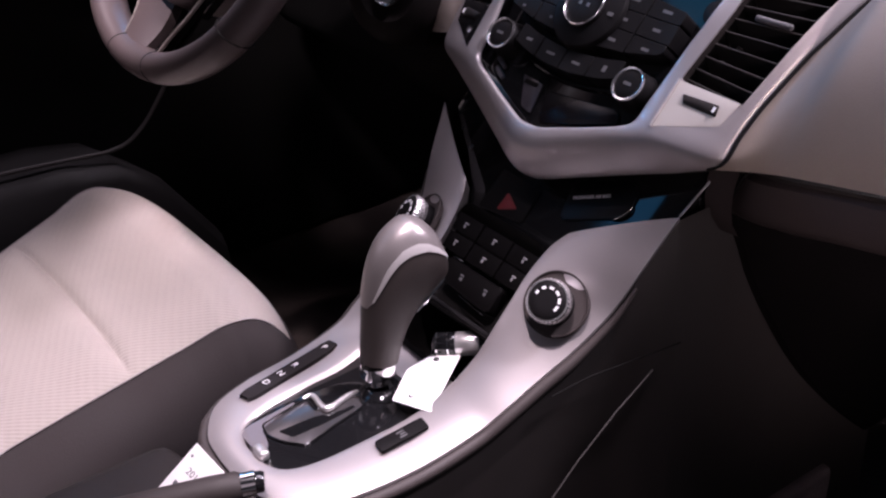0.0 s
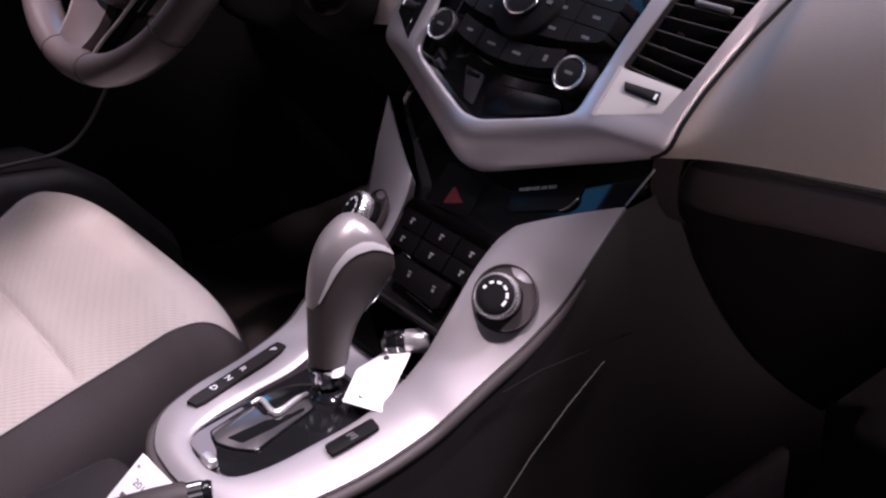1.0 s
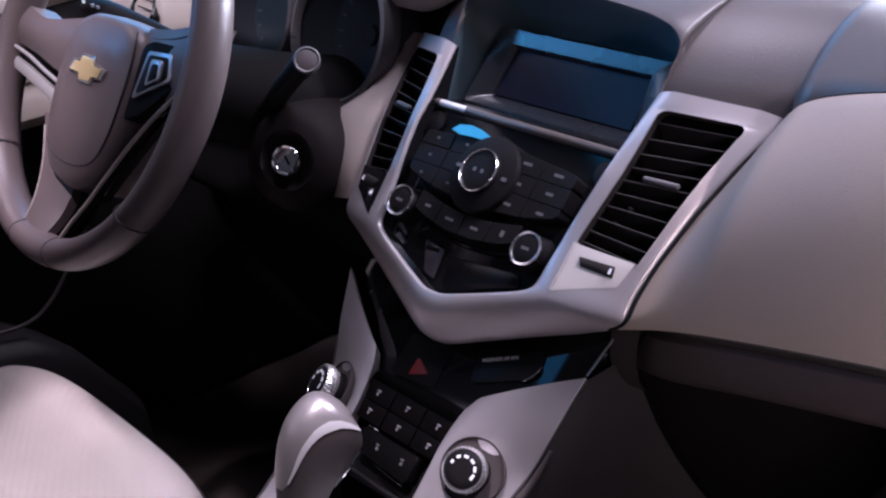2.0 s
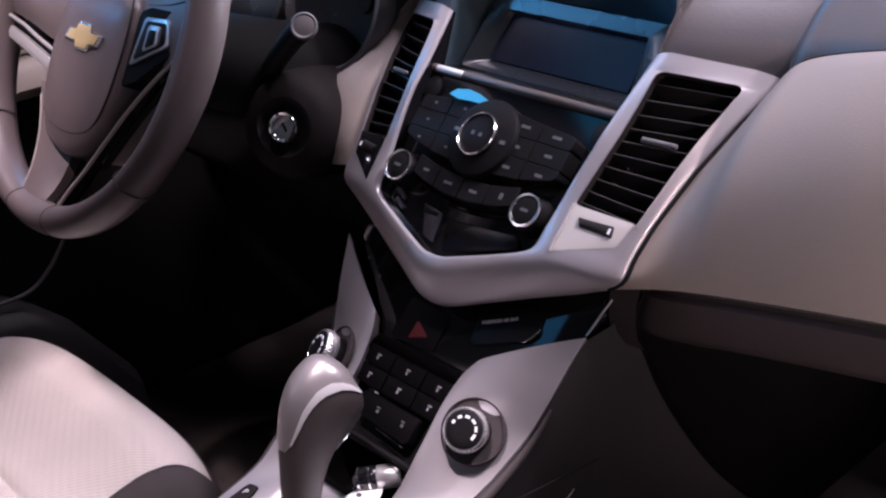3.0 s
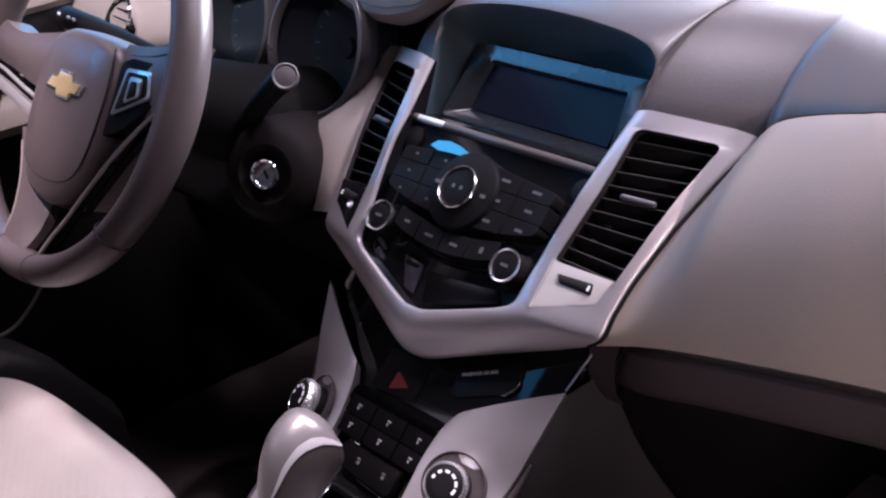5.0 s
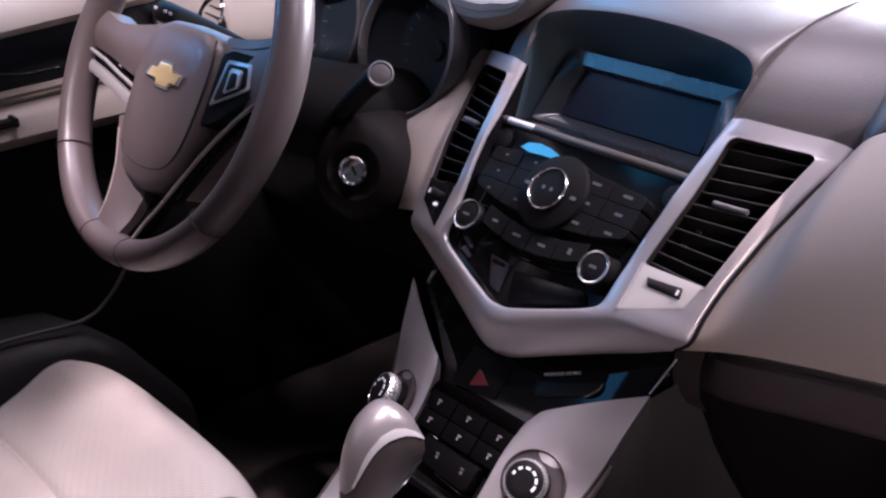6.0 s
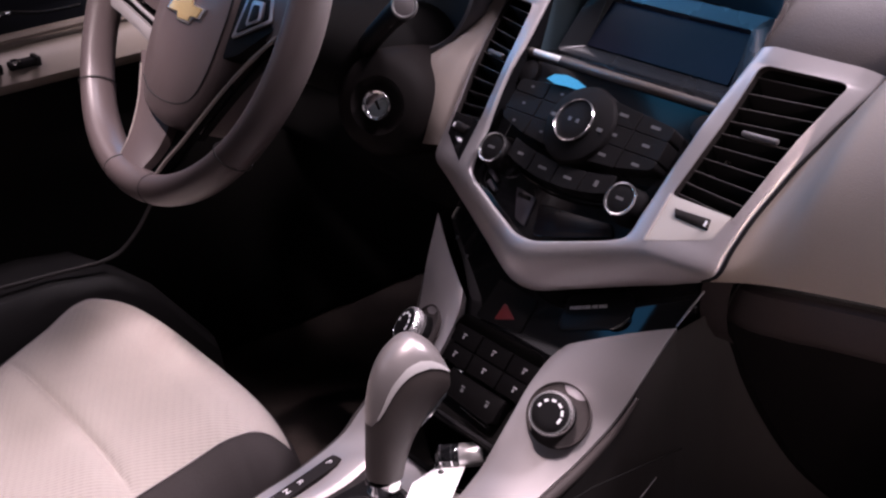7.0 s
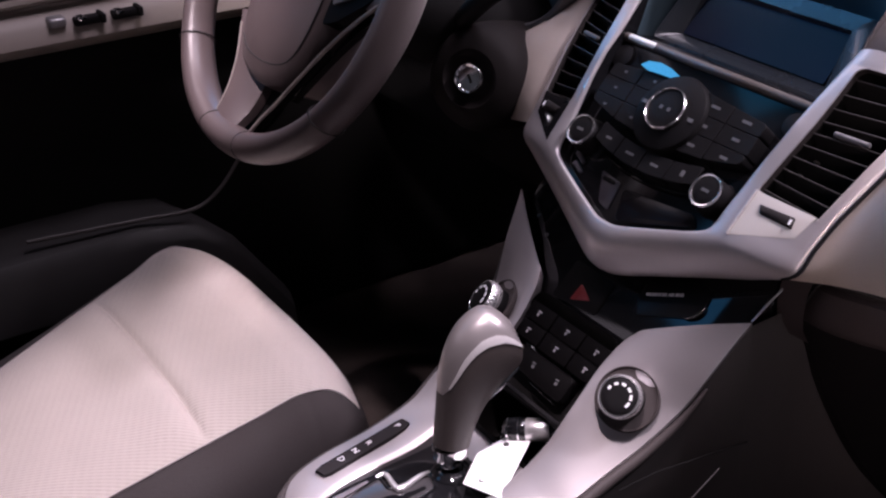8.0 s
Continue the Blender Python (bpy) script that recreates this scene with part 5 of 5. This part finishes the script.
# ---------------------------------------------------------------- instrument cluster
cluster = thing("instrument_cluster", "dark instrument cluster with deep round gauge tubes", "instrument cluster")
face_m = pose(-0.3725, 0.115, 0.045, 72, 0, 0)
part("face", prism(rounded([(-0.19, -0.085), (0.19, -0.085), (0.20, 0.06), (0.12, 0.09), (-0.12, 0.09), (-0.20, 0.06)], 0.04, 6), -0.03, -0.012), DARK, cluster, m=face_m)
for x in (-0.082, 0.078):
    # Tube tinted blue for haze, face for the reflection on its missing glass.
    g = part("gauge_tube", lathe([(0.064, -0.012), (0.070, 0.01), (0.0735, 0.036), (0.0755, 0.036), (0.077, 0.0), (0.077, -0.012)], 56, Matrix.Translation((x, 0, 0))), mat("haze_gauge_tube", (0.020, 0.024, 0.032), 0.4), cluster, "dark gauge tube", m=face_m)
    part("gauge_rim", lathe([(0.0705, 0.032), (0.0712, 0.037), (0.0740, 0.0405), (0.0785, 0.0395), (0.0812, 0.034), (0.0815, 0.020)], 56, Matrix.Translation((x, 0, 0))), mat("grey_gauge_ring", (0.11, 0.105, 0.11), 0.28, 0.3), g, "grey gauge rim")
    part("gauge_face", lathe([(0.066, -0.011), (0.03, -0.0105), (0, -0.0105)], 48, Matrix.Translation((x, 0, 0))), mat("reflection_blue_gauge_face", (0.016, 0.026, 0.036), 0.4, spec=0.3), g, "dark gauge face tinted for the glass reflection")
    for k in range(15):
        a = radians(220 - 260 * k / 14)
        part("tick", cuboid((0, 0, 0), (0.009 if k % 2 == 0 else 0.005, 0.0016, 0.0006), 0, m=Matrix.Translation((x + 0.054 * math.cos(a), 0.054 * math.sin(a), -0.0100)) @ Matrix.Rotation(a, 4, "Z")), MARK, g)
part("hub_cap", lathe([(0.012, -0.0105), (0.011, -0.006), (0, -0.005)], 20, Matrix.Translation((0.078, 0, 0))), BLACK, cluster, m=face_m)
half = [(-0.3725, 0.152), (-0.335, 0.130), (-0.293, 0.105), (-0.257, 0.0905), (-0.230, 0.0855), (-0.205, 0.0845), (-0.187, 0.086), (-0.163, 0.094), (-0.145, 0.106), (-0.132, 0.124), (-0.128, 0.140)]
edge = spline([(x, 0.11, z) for x, z in half], 34)
edge = [Vector((-0.745 - p.x, p.y, p.z)) for p in edge[:0:-1]] + edge
brow = []
for p in edge:
    f = min(1, (min(abs(p.x + 0.128), abs(p.x + 0.617)) / 0.05)) ** 0.5     # closes to a point at both ends
    brow.append([p + Vector(o) for o in ((0, 0.06, 0.012 * f), (0, 0.004, -0.001), (0, -0.006 * f, 0.003 * f), (0, -0.014 * f, 0.014 * f), (0, -0.012 * f, 0.028 * f), (0, 0.010, 0.042 * f), (0, 0.05, 0.048 * f), (0, 0.15, max(0.135 - p.z, 0.004)), (0, 0.5, max(0.15 - p.z, 0.004)))])
part("brow", loft(brow), DASHLIGHT, cluster, "pale beige padded hood over the gauges")
part("brow_seam", tube([b[3] + (b[4] - b[3]) * 0.5 + Vector((0, -0.0004, 0)) for b in brow[6:-6]], 0.0006, 5), mat("brow_stitch", (0.16, 0.14, 0.135), 0.7), cluster)
# The blue haze over the dark surround is put into its base colour.
part("surround", loft([[(-0.125, 0.165, 0.15), (-0.62, 0.165, 0.15)], [(-0.135, 0.150, 0.04), (-0.62, 0.150, 0.04)], [(-0.19, 0.115, -0.06), (-0.60, 0.115, -0.06)]]), mat("haze_blue_cluster_plastic", (0.035, 0.050, 0.066), 0.5), cluster)

# round vent at the driver's end of the dashboard
sv = thing("side_vent", "round black side air vent with chrome rim", "air vent", pose(-0.624, 0.030, 0.040, 62, 0, -6))
part("rim", lathe([(0.032, -0.01), (0.033, 0.0), (0.031, 0.003), (0.028, 0.0)], 36), CHROME, sv, "chrome rim")
part("bowl", lathe([(0.0285, 0.0), (0.025, -0.02), (0, -0.022)], 36), DARK, sv)
for k in range(4):
    part("slat", cuboid((0, -0.016 + 0.0108 * k, -0.006), (0.05 - 0.011 * abs(k - 1.5), 0.002, 0.010), 0.0005), BLACK, sv)

# ---------------------------------------------------------------- driver seat
seat = thing("driver_seat", "light beige cloth driver seat cushion with grey sides", "car seat")


def half_width(y):
    return 0.188 - 0.043 * max(0, min(1, (-0.23 - y) / 0.25)) if y < -0.23 else 0.188


def seat_point(u, y, lift=0.0):
    """u runs from -1 to 1 over the width of the pale top."""
    w = half_width(y)
    x = -0.4125 + 0.022 * max(0, (-0.24 - y) / 0.2) + w * u
    front = max(0, (y + 0.235) / 0.055)
    z = -0.3165 - 0.040 * min(1.3, front) ** 2.2 - 0.24 * max(0, -0.25 - y) ** 1.06 - 0.014 * abs(u) ** 5 + 0.004 * (1 - u * u)
    seam = -0.3540 - 0.0035 * u * u
    z -= (1 - abs(u) ** 6) * (0.0040 * math.exp(-((y - seam) / 0.0035) ** 2) + 0.0035 * math.exp(-((y - seam) / 0.010) ** 2))
    z += (1 - abs(u) ** 6) * 0.004 * math.exp(-((y - seam + 0.028) / 0.02) ** 2)
    return Vector((x, y - 0.012 * abs(u) ** 4 * max(0, min(1, (y + 0.30) / 0.05)), z + lift))


ys = [-0.1765 - 0.0025 * i for i in range(28)] + [-0.2465 - 0.0045 * i for i in range(20)] + [-0.3365 - 0.0022 * i for i in range(20)] + [-0.3805 - 0.010 * i for i in range(42)]
us = [math.sin(math.pi / 2 * j / 20) for j in range(-20, 21)]
part("cushion", loft([[seat_point(u, y) for u in us] for y in ys]), SEAT, seat, "light beige woven cloth cushion")
for x in (-1, 1):
    part("seam", tube([seat_point(x * 0.998, y, 0.0006) for y in ys[6::3]], 0.0011, 6), mat("beige_piping", (0.40, 0.355, 0.345), 0.8), seat)
rim_pts = [seat_point(1, y) for y in ys[::-1]] + [seat_point(u, ys[0]) for u in us[-2:0:-1]] + [seat_point(-1, y) for y in ys]
rows = []
for out, drop in ((0, 0.0008), (0.010, 0.006), (0.022, 0.020), (0.030, 0.045), (0.031, 0.085), (0.022, 0.14), (0.012, 0.19)):
    row = []
    for p in rim_pts:
        u = (p.x + 0.4125) / 0.19
        front = p.y > -0.2
        dx = math.copysign(out, u) * (1 if not front else abs(u) ** 3)
        wide = 1 + 1.1 * max(0, min(1, (-0.24 - p.y) / 0.25)) if not front else 1
        row.append((p.x + dx * wide, p.y + (out * 0.5 * (1 - abs(u) ** 4) if front else 0), p.z - drop))
    rows.append(row)
part("side_bolster", loft(rows), SEATSIDE, seat, "grey cloth seat side")
part("seat_pan", cuboid((-0.41, -0.45, -0.54), (0.40, 0.46, 0.15), 0.03, 3), DARK, seat)

# ---------------------------------------------------------------- driver door
door = thing("door_1", "taupe and black driver door panel with window switches", "car door", kind="structure")
part("panel", cuboid((-0.815, -0.30, -0.25), (0.06, 1.9, 0.72), 0.02), DARK, door)
arm = [(-0.735, -0.093), (-0.730, -0.085), (-0.737, -0.066), (-0.756, -0.050), (-0.79, -0.048), (-0.79, -0.105), (-0.752, -0.103)]
part("armrest", loft([[(x, y, z) for x, z in arm] for y in (0.05, -0.1, -0.3, -0.5, -0.9)], closed=True, cap=True), TITAN, door, "taupe armrest with switches")
top = [(-0.752, 0.034), (-0.742, 0.044), (-0.745, 0.062), (-0.765, 0.085), (-0.80, 0.095), (-0.80, 0.03)]
part("upper_trim", loft([[(x, y, z + 0.05 * (y + 0.2)) for x, z in top] for y in (0.05, -0.1, -0.2, -0.3, -0.45, -0.9)], closed=True, cap=True), DASHLIGHT, door, "pale beige upper door trim")
part("recess", loft([[(-0.790, y, -0.05), (-0.776, y, -0.02), (-0.778, y, 0.02), (-0.790, y, 0.045)] for y in (0.05, -0.9)]), mat("blue_black_recess", (0.011, 0.015, 0.023), 0.3), door, "dark door recess")
part("lower_strip", tube([(-0.755, 0.03, -0.034), (-0.755, -0.2, -0.036), (-0.755, -0.5, -0.038)], 0.006, 8), TITAN, door)
part("door_handle", tube(spline([(-0.752, -0.12, -0.014), (-0.748, -0.17, -0.0125), (-0.747, -0.215, -0.004), (-0.750, -0.232, -0.012), (-0.754, -0.25, -0.020)], 18), [0.0023] * 6 + [0.0024, 0.0026, 0.003, 0.0035, 0.004, 0.0045, 0.005, 0.005, 0.005, 0.005, 0.004, 0.003], 8), CHROME, door, "chrome door handle")
for k, y in enumerate((-0.212, -0.260)):
    sw = part("switch", merge(cuboid((-0.745, y, -0.0655), (0.030, 0.036, 0.010), 0.003, 2), cuboid((-0.742, y + 0.017, -0.064), (0.034, 0.007, 0.012), 0.002, 2)), BUTTON, door, "black window switch")
    for d in (0.0, -0.014):
        part("tip", cuboid((-0.738 - d * 0.9, y - 0.010, -0.0595), (0.005, 0.010, 0.004), 0.0015, 2), CHROME, sw, "bright switch tip")
part("mirror_switch", cuboid((-0.742, -0.298, -0.062), (0.022, 0.022, 0.012), 0.004, 3), SILVER_DARK, door, "grey mirror switch")
part("sill_edge", tube(spline([(-0.66, -0.40, -0.300), (-0.655, -0.26, -0.309), (-0.65, -0.186, -0.312), (-0.645, -0.151, -0.292), (-0.64, -0.122, -0.255), (-0.63, -0.09, -0.2)], 24), 0.0028, 8), mat("brown_rubber_seal", (0.022, 0.018, 0.017), 0.6), door, "dark rubber door seal")

part("sill_trim", loft([[(-0.79, y, -0.335 - d), (-0.665, y, -0.314 - d), (-0.645, y, -0.318 - d), (-0.632, y, -0.335 - d), (-0.622, y, -0.40 - d)] for y, d in ((-0.06, 0.16), (-0.13, 0.06), (-0.19, 0.015), (-0.26, 0.002), (-0.4, 0), (-0.6, 0), (-0.9, 0))]), mat("brown_black_sill_plastic", (0.006, 0.005, 0.005), 0.6, 0, 0.3, 0.0012), door, "brown-black sill trim")

# ---------------------------------------------------------------- driver footwell
pedal = thing("brake_pedal", "black rubber brake pedal in the dark footwell", "pedal", pose(-0.33, 0.16, -0.44, 55, 0, 0))
part("pad", cuboid((0, 0, 0), (0.11, 0.055, 0.014), 0.006, 3), DARK, pedal)
part("arm", tube([(0.0, 0.0, -0.005), (0.0, 0.10, -0.06), (0.0, 0.22, -0.10)], 0.008, 10), DARK, pedal)
